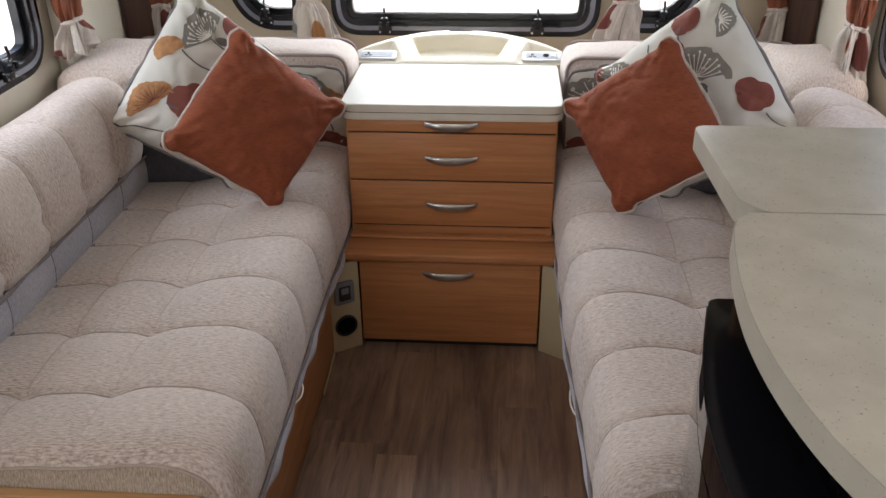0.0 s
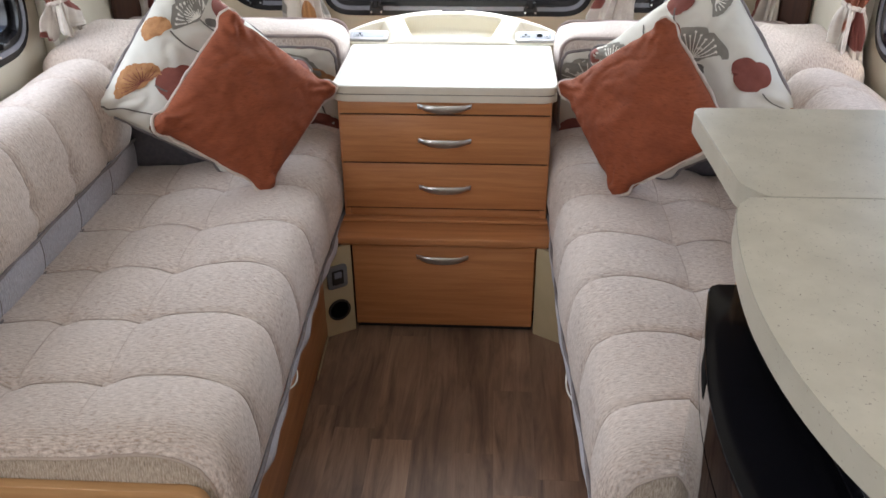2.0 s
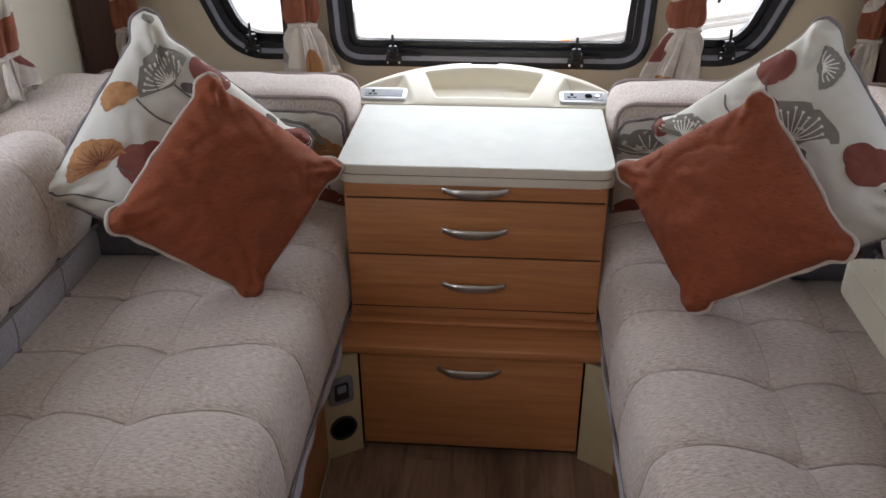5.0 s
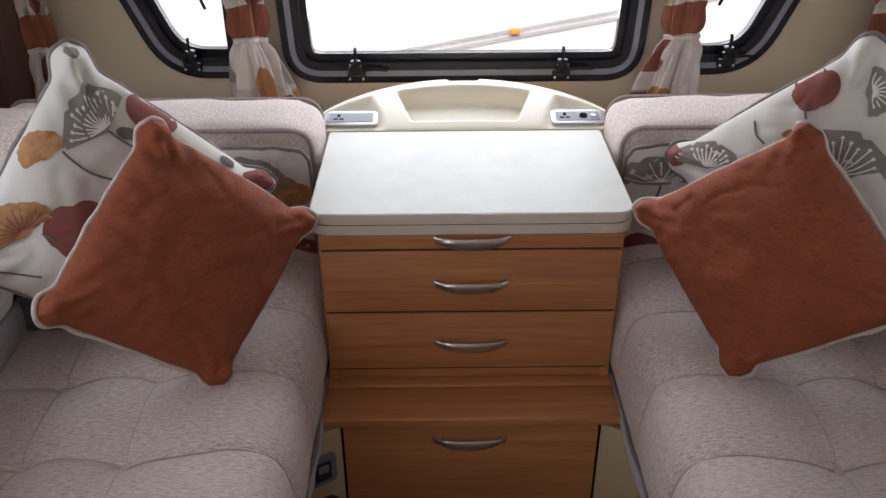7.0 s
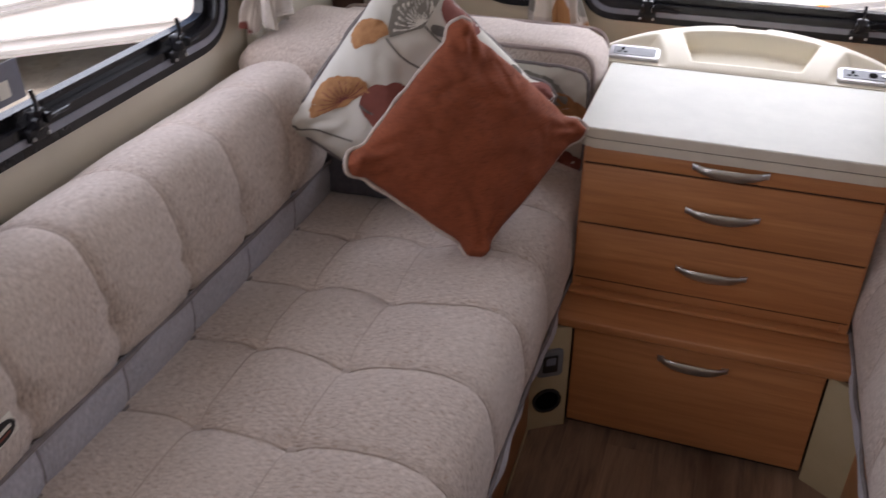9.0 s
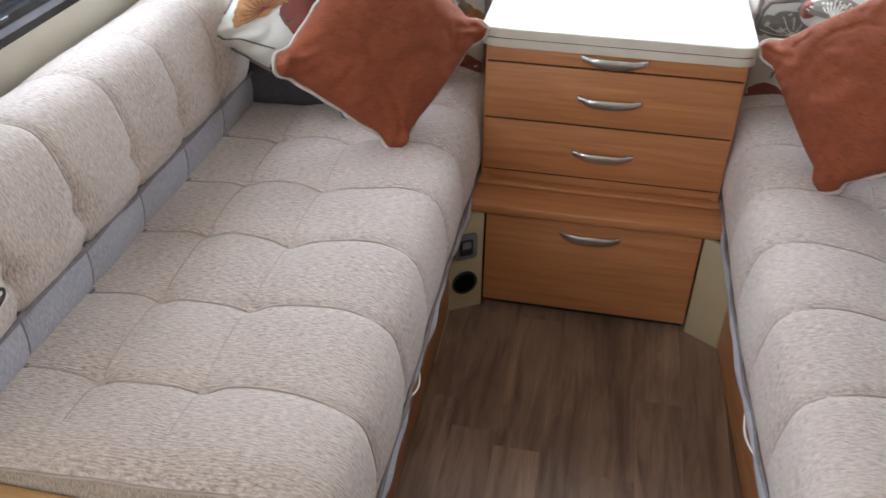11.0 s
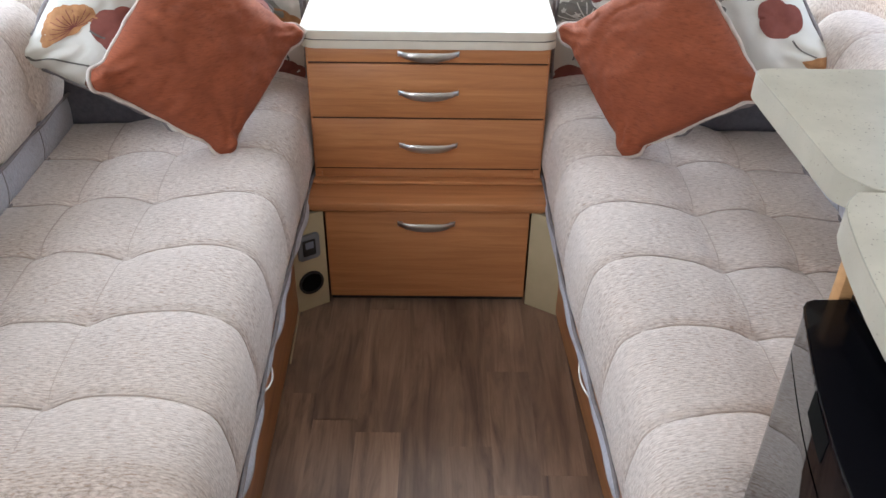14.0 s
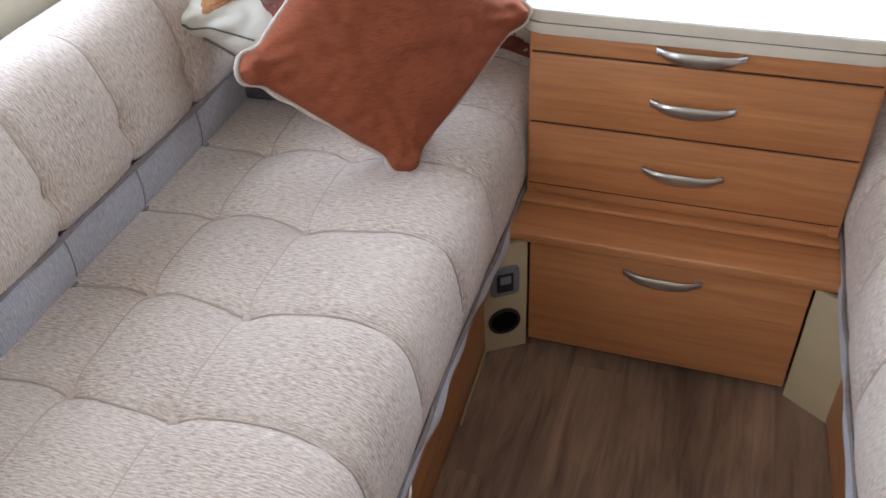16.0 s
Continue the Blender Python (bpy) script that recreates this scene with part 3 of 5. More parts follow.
def seat_cushion(parent, sx):
    """A long tufted seat with a rolled front; u runs across it, v along the bench."""
    prof = spline([(0.985, 0.432), (0.80, 0.452), (0.655, 0.464), (0.585, 0.473), (0.505, 0.475), (0.425, 0.486), (0.340, 0.487), (0.282, 0.460), (0.264, 0.395), (0.263, 0.338), (0.274, 0.300)], 5)
    prof = [tuple(p) for p in [Vector((p.x, p.y)) for p in [Vector((q[0], q[1], 0)) for q in prof]]]
    rows, cols = ROWS[sx], ((0.502, 0.656) if sx < 0 else (0.500, 0.640))
    marks = rows + [Y_END - 0.05]
    stops = []
    y = Y_END
    while y < Y_FAR:
        stops.append(y)
        y += 0.0085

    def splay(y):
        return (0.020 if sx > 0 else -0.012) * smooth(-0.36, -0.93, y)

    def at(s, t):
        p, arc = path_at(prof, s)
        q, _ = path_at(prof, min(1, s + 0.01))
        o, _ = path_at(prof, max(0, s - 0.01))
        tan = (q - o).normalized()
        nrm = Vector((tan.y, -tan.x))
        if nrm.y < 0 and p.y > 0.38:
            nrm = -nrm
        if p.x < 0.35 and nrm.x > 0:
            nrm = -nrm
        y = Y_END + t * (Y_FAR - Y_END)
        wave = y + 0.006 * math.sin(p.x * 21 + y * 5)
        row = near_gap(wave, marks, 0.07)
        lift = 0.0085 * (row ** 0.4 - 1) - 0.003 * math.exp(-(min(abs(wave - q_) for q_ in marks) / 0.007) ** 2)
        fade = smooth(0.30, 0.34, p.y)
        col = min(1, min(abs(p.x - c) for c in cols) / 0.055)
        lift += 0.004 * (col ** 0.5 - 1) * (1 if p.x > 0.45 else smooth(0.38, 0.45, p.x)) * smooth(Y_END, Y_END + 0.06, y)
        tuft = min(math.hypot(wave - r, p.x - c) for r in rows for c in cols)
        lift -= 0.010 * math.exp(-(tuft / 0.020) ** 2)
        lift += 0.004 * noise.noise(Vector((p.x * 7, y * 7, sx)))
        e = max(0, (Y_END + 0.045 - y) / 0.045)
        drop = 0.032 * (1 - math.sqrt(max(0, 1 - e * e)))
        x, z = p.x + nrm.x * lift * fade, p.y + nrm.y * lift * fade
        k = max(0, (z - 0.30) / 0.16)
        z -= drop * min(1, k * 1.3)
        x += drop * 0.9 * smooth(0.47, 0.33, p.x)
        x += splay(y) * smooth(0.5, 0.36, p.x)
        return Vector((sx * x, y, z)), (arc, y)

    cushion = part("seat_cushion", grid(at, 84, 300), M_SEAT, parent, "beige flecked chenille seat with sewn tufts")
    for r_ in rows:
        line = []
        for k in range(47):
            s = 0.10 + 0.84 * k / 46
            p, _ = path_at(prof, s)
            y = r_ - 0.006 * math.sin(p.x * 21 + r_ * 5)
            q, _ = at(s, (y - Y_END) / (Y_FAR - Y_END))
            f_ = smooth(0.37, 0.28, p.x)
            line.append(q + Vector((-sx * 0.0022 * f_, 0, 0.0026 * (1 - f_))))
        part("seam", tube(line, 0.0016, 5), M_SEAM, cushion)
    for c_ in cols:
        s = min((k / 400 for k in range(400)), key=lambda q_: abs(path_at(prof, q_)[0].x - c_))
        line = [at(s, 0.04 + 0.95 * k / 160)[0] + Vector((0, 0, 0.0006)) for k in range(161)]
        part("seam", tube(line, 0.0012, 5), M_SEAM, cushion)
    for c_ in cols:
        s = min((k / 400 for k in range(400)), key=lambda q_: abs(path_at(prof, q_)[0].x - c_))
        for r_ in rows:
            y = r_ - 0.006 * math.sin(c_ * 21 + r_ * 5)
            q, _ = at(s, (y - Y_END) / (Y_FAR - Y_END))
            bm = bmesh.new()
            bmesh.ops.create_icosphere(bm, subdivisions=2, radius=0.0085)
            bmesh.ops.scale(bm, vec=(1.1, 1, 0.5), verts=bm.verts)
            bmesh.ops.translate(bm, vec=q + Vector((0, 0, 0.004)), verts=bm.verts)
            part("tuft_button", bm, M_SEAT, cushion)
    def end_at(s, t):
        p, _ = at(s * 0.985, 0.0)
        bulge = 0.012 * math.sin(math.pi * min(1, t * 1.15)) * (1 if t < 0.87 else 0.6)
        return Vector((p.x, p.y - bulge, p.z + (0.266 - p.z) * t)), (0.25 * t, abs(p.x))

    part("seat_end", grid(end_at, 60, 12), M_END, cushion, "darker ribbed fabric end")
    band = grid(lambda s, t: (Vector((sx * (0.271 - 0.007 * math.sin(math.pi * s) + 0.010 * s * s + (0.004 * math.sin(t * 31) + 0.0025 * math.sin(t * 83 + 1)) * (0.3 + s) * (1 if sx < 0 else 0.4) + splay(Y_END + t * (Y_FAR - Y_END))), Y_END + t * (Y_FAR - Y_END), 0.301 - (0.046 + 0.004 * math.sin(t * 61)) * s)), (0.04 * s, t * 1.6)), 8, 220)
    part("side_band", band, M_BAND, cushion, "blue-grey fabric band")
    pipe = [(sx * (0.270 + 0.002 * math.sin(k * 0.9) + splay(Y_END + k * (Y_FAR - Y_END) / 60)), Y_END + k * (Y_FAR - Y_END) / 60, 0.301 + 0.002 * math.sin(k * 1.3)) for k in range(61)]
    part("piping", tube(pipe, 0.004, 6), M_PIPE_GREY, cushion)
    edge = []
    for k in range(31):
        p, _ = at(k / 30 * 0.93, 0.0)
        edge.append(Vector((p.x, p.y - 0.001, p.z)))
    part("piping", tube(edge, 0.0026, 6), M_SEAM, cushion)
    return cushion


BACK_ROWS = [-0.871 + 0.171 * k for k in range(6)]


def backrest(sx, y0, y1, label):
    top = thing("backrest_cushion", label, "cushion", "sofa backrests", (sx * 0.88, (y0 + y1) / 2, 0.44))
    prof = [tuple(Vector((p.x, p.y))) for p in spline([(0.765, 0.528, 0), (0.752, 0.57, 0), (0.757, 0.64, 0), (0.772, 0.70, 0), (0.805, 0.733, 0), (0.86, 0.738, 0), (0.93, 0.712, 0), (0.988, 0.672, 0)], 6)]

    def at(s, t):
        p, arc = path_at(prof, s)
        q, _ = path_at(prof, min(1, s + 0.01))
        o, _ = path_at(prof, max(0, s - 0.01))
        tan = (q - o).normalized()
        nrm = Vector((-tan.y, tan.x))
        y = y0 + t * (y1 - y0)
        row = near_gap(y + 0.004 * math.sin(p.y * 30), BACK_ROWS, 0.065)
        lift = (0.0085 * (row ** 0.4 - 1) - 0.004 * math.exp(-(min(abs(y + 0.004 * math.sin(p.y * 30) - q_) for q_ in BACK_ROWS) / 0.007) ** 2)) * (1 - 0.35 * smooth(0.82, 0.95, p.x))
        tuft = min(math.hypot(y - r, p.y - 0.59) for r in BACK_ROWS) if p.x < 0.85 else 1
        lift -= 0.015 * math.exp(-(tuft / 0.025) ** 2)
        lift += 0.004 * noise.noise(Vector((p.x * 8, y * 8, 5 + sx)))
        e = max(0, abs(y - (y0 + y1) / 2) - (y1 - y0) / 2 + 0.05) / 0.05
        lift -= 0.04 * (1 - math.sqrt(max(0, 1 - e * e)))
        return Vector((sx * (p.x + nrm.x * lift), y, p.y + nrm.y * lift)), (arc, y)

    part("padding", grid(at, 50, 240), M_SEAT, top, "flecked beige chenille with sewn seams")

    for r_ in BACK_ROWS:
        if y0 + 0.03 < r_ < y1 - 0.03:
            line = []
            for k in range(31):
                s = 0.14 + 0.82 * k / 30
                p, _ = path_at(prof, s)
                q, _ = at(s, (r_ - 0.004 * math.sin(p.y * 30) - y0) / (y1 - y0))
                line.append(q + Vector((-sx * 0.0018, 0, 0.0012)))
            part("seam", tube(line, 0.0016, 5), M_SEAM, top)

    def low(s, t):
        y = y0 + t * (y1 - y0)
        row = near_gap(y, BACK_ROWS, 0.05)
        bulge = 0.008 * (row ** 0.5 - 1) + 0.006 * math.sin(math.pi * s)
        return Vector((sx * (0.775 - 0.008 * s - bulge), y, 0.435 + 0.093 * s)), (0.09 * s, y)

    part("lower_band", grid(low, 8, 130), M_BAND, top, "blue-grey fabric band")
    for r_ in BACK_ROWS:
        if y0 + 0.03 < r_ < y1 - 0.03:
            part("seam", tube([low(k / 8, (r_ - y0) / (y1 - y0))[0] + Vector((-sx * 0.0012, 0, 0)) for k in range(9)], 0.0018, 5), M_PIPE_GREY, top)
    for z, x in ((0.529, 0.764), (0.447, 0.772)):
        part("piping", tube([(sx * (x + 0.001 * math.sin(k)), y0 + k * (y1 - y0) / 50, z + 0.0015 * math.sin(k * 0.7)) for k in range(51)], 0.0042, 6), M_PIPE_GREY, top)
    for y in (y0, y1):
        bm = bmesh.new()
        pr = [(0.775, 0.435), (0.767, 0.528)] + [(p[0] + 0.02, p[1] - 0.03) for p in prof] + [(0.988, 0.44)]
        bm.faces.new([bm.verts.new((sx * x, y + (0.004 if y == y0 else -0.004), z)) for x, z in pr])
        part("end_panel", bm, M_SEAT, top, smooth=False)
    return top


def soft_block(name, label, x0, x1, y0, y1, z0, z1, r, material, pipe_material=None, crown=0.012, category="cushion", group=""):
    """A rounded foam cushion, its faces slightly crowned, with piping round the front."""
    top = thing(name, label, category, group, ((x0 + x1) / 2, (y0 + y1) / 2, z0))
    bm = bmesh.new()
    lay = bm.loops.layers.uv.new("UVMap")
    n = 14
    c = Vector(((x0 + x1) / 2, (y0 + y1) / 2, (z0 + z1) / 2))
    h = Vector(((x1 - x0) / 2, (y1 - y0) / 2, (z1 - z0) / 2))
    seen = {}

    def vert(p):
        key = tuple(round(a, 4) for a in p)
        if key not in seen:
            q = Vector((p[0] * h.x, p[1] * h.y, p[2] * h.z))
            core = Vector([max(-h[k] + r, min(h[k] - r, q[k])) for k in range(3)])
            d = q - core
            if d.length > 1e-6:
                q = core + d.normalized() * min(r, max(abs(d.x), abs(d.y), abs(d.z)))
            for k in range(3):
                a, b = p[(k + 1) % 3], p[(k + 2) % 3]
                if abs(p[k]) > 0.999:
                    q[k] += math.copysign(crown * (1 - a * a) * (1 - b * b), p[k])
            q += 0.006 * noise.noise_vector(Vector(q) * 9 + c * 3) + 0.0015 * noise.noise_vector(Vector(q) * 24 + c)
            seen[key] = bm.verts.new(c + q)
        return seen[key]

    for axis in range(3):
        for sgn in (-1, 1):
            for i in range(n):
                for j in range(n):
                    quad = []
                    for a, b in ((i, j), (i + 1, j), (i + 1, j + 1), (i, j + 1)):
                        p = [0, 0, 0]
                        p[axis] = sgn
                        p[(axis + 1) % 3] = -1 + 2 * a / n
                        p[(axis + 2) % 3] = -1 + 2 * b / n
                        quad.append(p)
                    f = bm.faces.new([vert(p) for p in quad])
                    for loop in f.loops:
                        w = loop.vert.co
                        loop[lay].uv = (w.z + w.y, w.x) if axis != 0 else (w.z, w.y)
    part("padding", bm, material, top)
    if pipe_material:
        o = rounded_outline([(x0 + 0.004, z0 + 0.004), (x1 - 0.004, z0 + 0.004), (x1 - 0.004, z1 - 0.004), (x0 + 0.004, z1 - 0.004)], 0.045, 6)
        part("piping", tube([(x, y0 + r * 0.45, z) for x, z in o], 0.005, 6, closed=True), pipe_material, top)
    return top


for sx, side in ((-1, "left"), (1, "right")):
    sofa = thing("bench_sofa", "built-in bench sofa with wooden base and tufted beige seat", "sofa", "bench sofas", (sx * 0.65, -0.25, 0))
    seat_cushion(sofa, sx)
    lean = -0.014 if sx < 0 else 0.052
    a, b = sx * 0.308, sx * (0.308 + lean)
    front = prism([(a, -0.10), (b, -1.035), (b + sx * 0.015, -1.035), (a + sx * 0.015, -0.10)], 0.007, 0.262, 0.002)
    part("base_panel", front, M_WOOD_Y, sofa)
    if sx < 0:
        part("skirting_strip", prism([(a - sx * 0.003, -0.122), (a + 0.008, -0.30), (a + 0.0055, -0.30), (a - sx * 0.0005, -0.122)], 0.0, 0.009), M_PANEL, sofa, "thin beige skirting strip")
    part("base_deck", cube(*sorted((sx * 0.33, sx * 0.99)), -1.035, 0.58, 0.21, 0.262, 0.003), M_OAK, sofa)
    if sx < 0:
        end = prism(rounded_outline([(-0.995, 0.0), (-0.288, 0.0), (-0.288, 0.408), (-0.995, 0.408)], (0, 0, 0.035, 0), 6), 0, 0.018, 0.003, 2,
                    Matrix(((1, 0, 0, 0), (0, 0, 1, -1.072), (0, 1, 0, 0), (0, 0, 0, 1))))
        part("end_panel", end, M_OAK, sofa, "light oak end panel with rounded corner")
    else:
        part("end_panel", cube(0.36, 0.415, -1.05, -1.036, 0.0, 0.262, 0.002), M_OAK, sofa)
    y = -0.638 if sx < 0 else -0.628
    loop = [(sx * (0.282 - (0.024 if sx < 0 else 0.009) * math.sin(k / 12 * math.pi)), y + 0.062 - 0.124 * k / 12, 0.284 - 0.012 * math.sin(k / 12 * math.pi)) for k in range(13)]
    part("pull_loop", tube(loop, 0.0019, 6), M_WHITE_PRINT, sofa, "pale pull loop under the seat edge")

FRONT_BLOCKS = []
tagged(backrest(-1, -1.04, -0.03, "long beige chenille backrest with grey lower band"))
tagged(backrest(1, -1.04, -0.03, "long beige chenille backrest with grey lower band"))
for sx in (-1, 1):
    x0, x1 = sorted((sx * 0.985, sx * 0.79))
    corner = soft_block("corner_cushion", "beige chenille corner cushion with a shade-darkened grey fabric side", x0, x1, -0.012, 0.34, 0.445, 0.735, 0.05, M_SEAT, crown=0.012, group="corner cushions")
    # block whose dark colour holds the shade under the floral pillow
    side = bmesh.new()
    box(side, *sorted((sx * 0.585, sx * 0.978)), -0.040, 0.20, 0.446, 0.590, 0.028, 4)
    part("grey_side", side, M_GREY_SHADED, corner, "grey woven fabric side with its shade darkened into the colour")
    x0, x1 = sorted((sx * 0.93, sx * 0.288))
    block = soft_block("front_backrest", "beige chenille box cushion with a floral face under the front window", x0, x1, 0.215, 0.415, 0.445, 0.716, 0.045, M_SEAT, M_MAUVE_PIPE, 0.010, group="front backrests")
    FRONT_BLOCKS.append(block)
    o = rounded_outline([(x0 + 0.004, 0.45), (x1 - 0.004, 0.45), (x1 - 0.004, 0.714), (x0 + 0.004, 0.714)], 0.045, 6)
    part("piping", tube([(x, 0.395, z) for x, z in o], 0.005, 6, closed=True), M_MAUVE_PIPE, block)

# fabric tag on the backrest
tag = thing("fabric_label", "small white cloth tag with a black oval on the backrest", "label", at=(-0.752, -0.925, 0.60))
mt = Matrix.Translation((-0.7475, -0.925, 0.60)) @ Matrix(((0, 0, 1, 0), (-1, 0, 0, 0), (0, 1, 0, 0), (0, 0, 0, 1))) @ pose(0, 0, 0, 0, 0, -8)
part("cloth", cube(-0.024, 0.024, -0.016, 0.016, -0.001, 0.0, 0.0, 1, mt), M_WHITE_PRINT, tag)
oval = [(0.023 * math.cos(a * math.pi / 16), 0.013 * math.sin(a * math.pi / 16)) for a in range(32)]
part("oval", prism(oval, 0.0005, 0.0016, m=mt), M_DARK, tag, "black oval print")
part("red_bar", cube(-0.012, 0.012, -0.007, -0.004, 0.0005, 0.0022, 0, 1, mt), M_RUST_PRINT, tag)
part("white_bar", cube(-0.016, 0.016, -0.001, 0.004, 0.0005, 0.0022, 0, 1, mt), M_WHITE_PRINT, tag)


# ---- scatter cushions ----
class Pillow:
    """A square stuffed cover between four corners, its corners drawn out into ears."""

    def __init__(self, top, left, bottom, right, thick, ear=0.07, puff=0.42, seed=0):
        self.c = [Vector(p) for p in (top, left, bottom, right)]
        self.n = (self.c[1] - self.c[3]).cross(self.c[0] - self.c[2]).normalized()
        if self.n.y > 0:
            self.n = -self.n
        mid = sum(self.c, Vector()) / 4
        self.c = [mid + (p - mid) * (1.0 + 0.45 * ear) for p in self.c]
        self.thick, self.ear, self.puff, self.seed = thick, ear, puff, seed

    def at(self, u, v, side=1, lift=0.0):
        k = self.ear
        a, d = max(0, (abs(u) - 0.78) / 0.22), max(0, (abs(v) - 0.78) / 0.22)
        if a > 0 and d > 0:
            f = max(a, d) / math.hypot(a, d)
            f = 1 - (1 - f) * 0.75
            u, v = math.copysign(0.78 + 0.22 * a * f, u), math.copysign(0.78 + 0.22 * d * f, v)
        ue = u * (1 - k * (1 - smooth(0.64, 0.86, abs(v))) + 0.02 * (1 - v * v))
        ve = v * (1 - k * (1 - smooth(0.64, 0.86, abs(u))) + 0.02 * (1 - u * u))
        t, l, b, r = self.c
        a, d = (ue + 1) / 2, (ve + 1) / 2
        p = l.lerp(b, a).lerp(t.lerp(r, a), d)
        h = max(0, (1 - u * u) * (1 - v * v)) ** self.puff * self.thick
        w = noise.noise(Vector((u * 2.2 + self.seed, v * 2.2, side)))
        h *= 1 + 0.13 * w
        crease = noise.noise(Vector((u * 5 + self.seed * 3, v * 5, 2 + side)))
        h += 0.005 * crease * (1 - max(u * u, v * v))
        corner = abs(u * v)
        if abs(u) < 0.999 and abs(v) < 0.999:
            h += 0.019 * self.ear / 0.1 * smooth(0.62, 0.8, corner) * (1 - smooth(0.86, 0.99, max(abs(u), abs(v))))
        rim = 1 - max(abs(u), abs(v))
        run = v if abs(u) > abs(v) else u
        h += 0.0055 * noise.noise(Vector((run * 9 + self.seed, rim * 3, 8 + side))) * math.exp(-((rim - 0.12) / 0.13) ** 2) * smooth(0.0, 0.05, rim)
        fold = noise.noise(Vector((u * 3.1 + v * 1.7 + self.seed, v * 3.1 - u * 1.2, 11 + side)))
        h -= 0.004 * math.exp(-(fold / 0.09) ** 2) * smooth(0.02, 0.25, rim) * smooth(0.95, 0.4, rim)
        h += 0.0028 * math.sin((abs(u) - abs(v)) * 22) * smooth(0.25, 0.6, corner) * (1 - smooth(0.8, 1, corner))
        return p + self.n * (side * h * (1.0 if side > 0 else 0.75) + lift)

    def build(self, name, label, material, pipe_material, group):
        top = thing(name, label, "pillow", group, tuple(min(self.c, key=lambda p: p.z)))
        n = 60
        warp = lambda q: math.sin(q * math.pi / 2 * 0.9) / math.sin(math.pi / 2 * 0.9)
        for side, nm in ((1, "front_cover"), (-1, "back_cover")):
            bm = grid(lambda s, t: (self.at(warp(2 * s - 1), warp(2 * t - 1), side), (s * 0.4, t * 0.4)), n, n)
            part(nm, bm, material, top)
        rim = []
        for k in range(4):
            for i in range(40):
                q = -1 + 2 * i / 40
                u, v = ((q, -1), (1, q), (-q, 1), (-1, -q))[k]
                rim.append(self.at(u, v, 1) + 0.005 * noise.noise_vector(Vector((u * 5, v * 5, k + self.seed))))
        part("piping", tube(rim, 0.0043, 7, closed=True), pipe_material, top)
        return top

    def print_patch(self, parent, name, shapes, lift=0.0022):
        """Printed motifs laid on the cover: shapes of (outline in u, v; material)."""
        for outline, material in shapes:
            outline = [(max(-0.995, min(0.995, u)), max(-0.995, min(0.995, v))) for u, v in outline]
            cu, cv = sum(p[0] for p in outline) / len(outline), sum(p[1] for p in outline) / len(outline)
            bm = bmesh.new()
            rings = []
            for f in (0.34, 0.67, 1.0):
                rings.append([bm.verts.new(self.at(cu + (u - cu) * f, cv + (v - cv) * f, 1, lift)) for u, v in outline])
            mid = bm.verts.new(self.at(cu, cv, 1, lift))
            m = len(outline)
            for i in range(m):
                j = (i + 1) % m
                bm.faces.new((mid, rings[0][i], rings[0][j]))
                for a, b in zip(rings, rings[1:]):
                    bm.faces.new((a[i], b[i], b[j], a[j]))
            part(name, bm, material, parent)

    def print_lines(self, parent, name, lines, material, width, lift=0.0034):
        joined = bmesh.new()
        for line in lines:
            bm = joined if name == "filament" else bmesh.new()
            pts = spline([(u, v, 0) for u, v in line], 6)
            last = None
            for i, p in enumerate(pts):
                d = (pts[min(i + 1, len(pts) - 1)] - pts[max(i - 1, 0)])
                side = Vector((-d.y, d.x, 0)).normalized() * width
                pair = [bm.verts.new(self.at(max(-0.99, min(0.99, q.x)), max(-0.99, min(0.99, q.y)), 1, lift)) for q in (p - side, p + side)]
                if last:
                    bm.faces.new((last[0], last[1], pair[1], pair[0]))
                last = pair
            if bm is not joined:
                part(name, bm, material, parent)
        if name == "filament":
            tagged(part(name, joined, material, parent), kind="stuff")
        else:
            joined.free()


def fan(cu, cv, r, turn, open_deg=195):
    """A broad scalloped bloom seen from the side."""
    out = []
    for k in range(33):
        a = -open_deg / 2 + open_deg * k / 32
        q = r * (1 + 0.07 * abs(math.cos(math.radians(a) * 2.6)) + 0.025 * math.sin(k * 2.1))
        out.append((cu + q * math.cos(radians(turn + a)), cv + q * math.sin(radians(turn + a))))
    for k in range(1, 6):
        w = -0.5 + k / 6
        out.append((cu - 0.25 * r * math.cos(radians(turn)) * (1 - 4 * w * w) + 0.9 * r * w * math.sin(radians(turn)), cv - 0.25 * r * math.sin(radians(turn)) * (1 - 4 * w * w) - 0.9 * r * w * math.cos(radians(turn))))
    return out


def poppy(cu, cv, r, turn, lobes=3, seed=0):
    """A rounded flower head with a notched crown; turn in degrees sets the way it opens."""
    out = []
    for k in range(36):
        a = 2 * math.pi * k / 36
        q = r * (0.74 + 0.30 * abs(math.sin(lobes * a / 2 + seed)) ** 0.4 + 0.03 * math.sin(2 * a + seed) + 0.02 * math.sin(7 * a))
        out.append((cu + q * math.cos(a + radians(turn)), cv + q * 0.93 * math.sin(a + radians(turn))))
    return out


def half_bloom(cu, cv, r, turn, open_deg=150):
    """A fan-shaped seed head seen from the side: the stalk end at (cu, cv)."""
    out = [(cu, cv)]
    for k in range(25):
        a = radians(turn - open_deg / 2 + open_deg * k / 24)
        q = r * (1 + 0.03 * math.sin(k * 0.9) - (0.09 if k in (8, 16) else 0))
        out.append((cu + q * math.cos(a), cv + q * math.sin(a)))
    return out


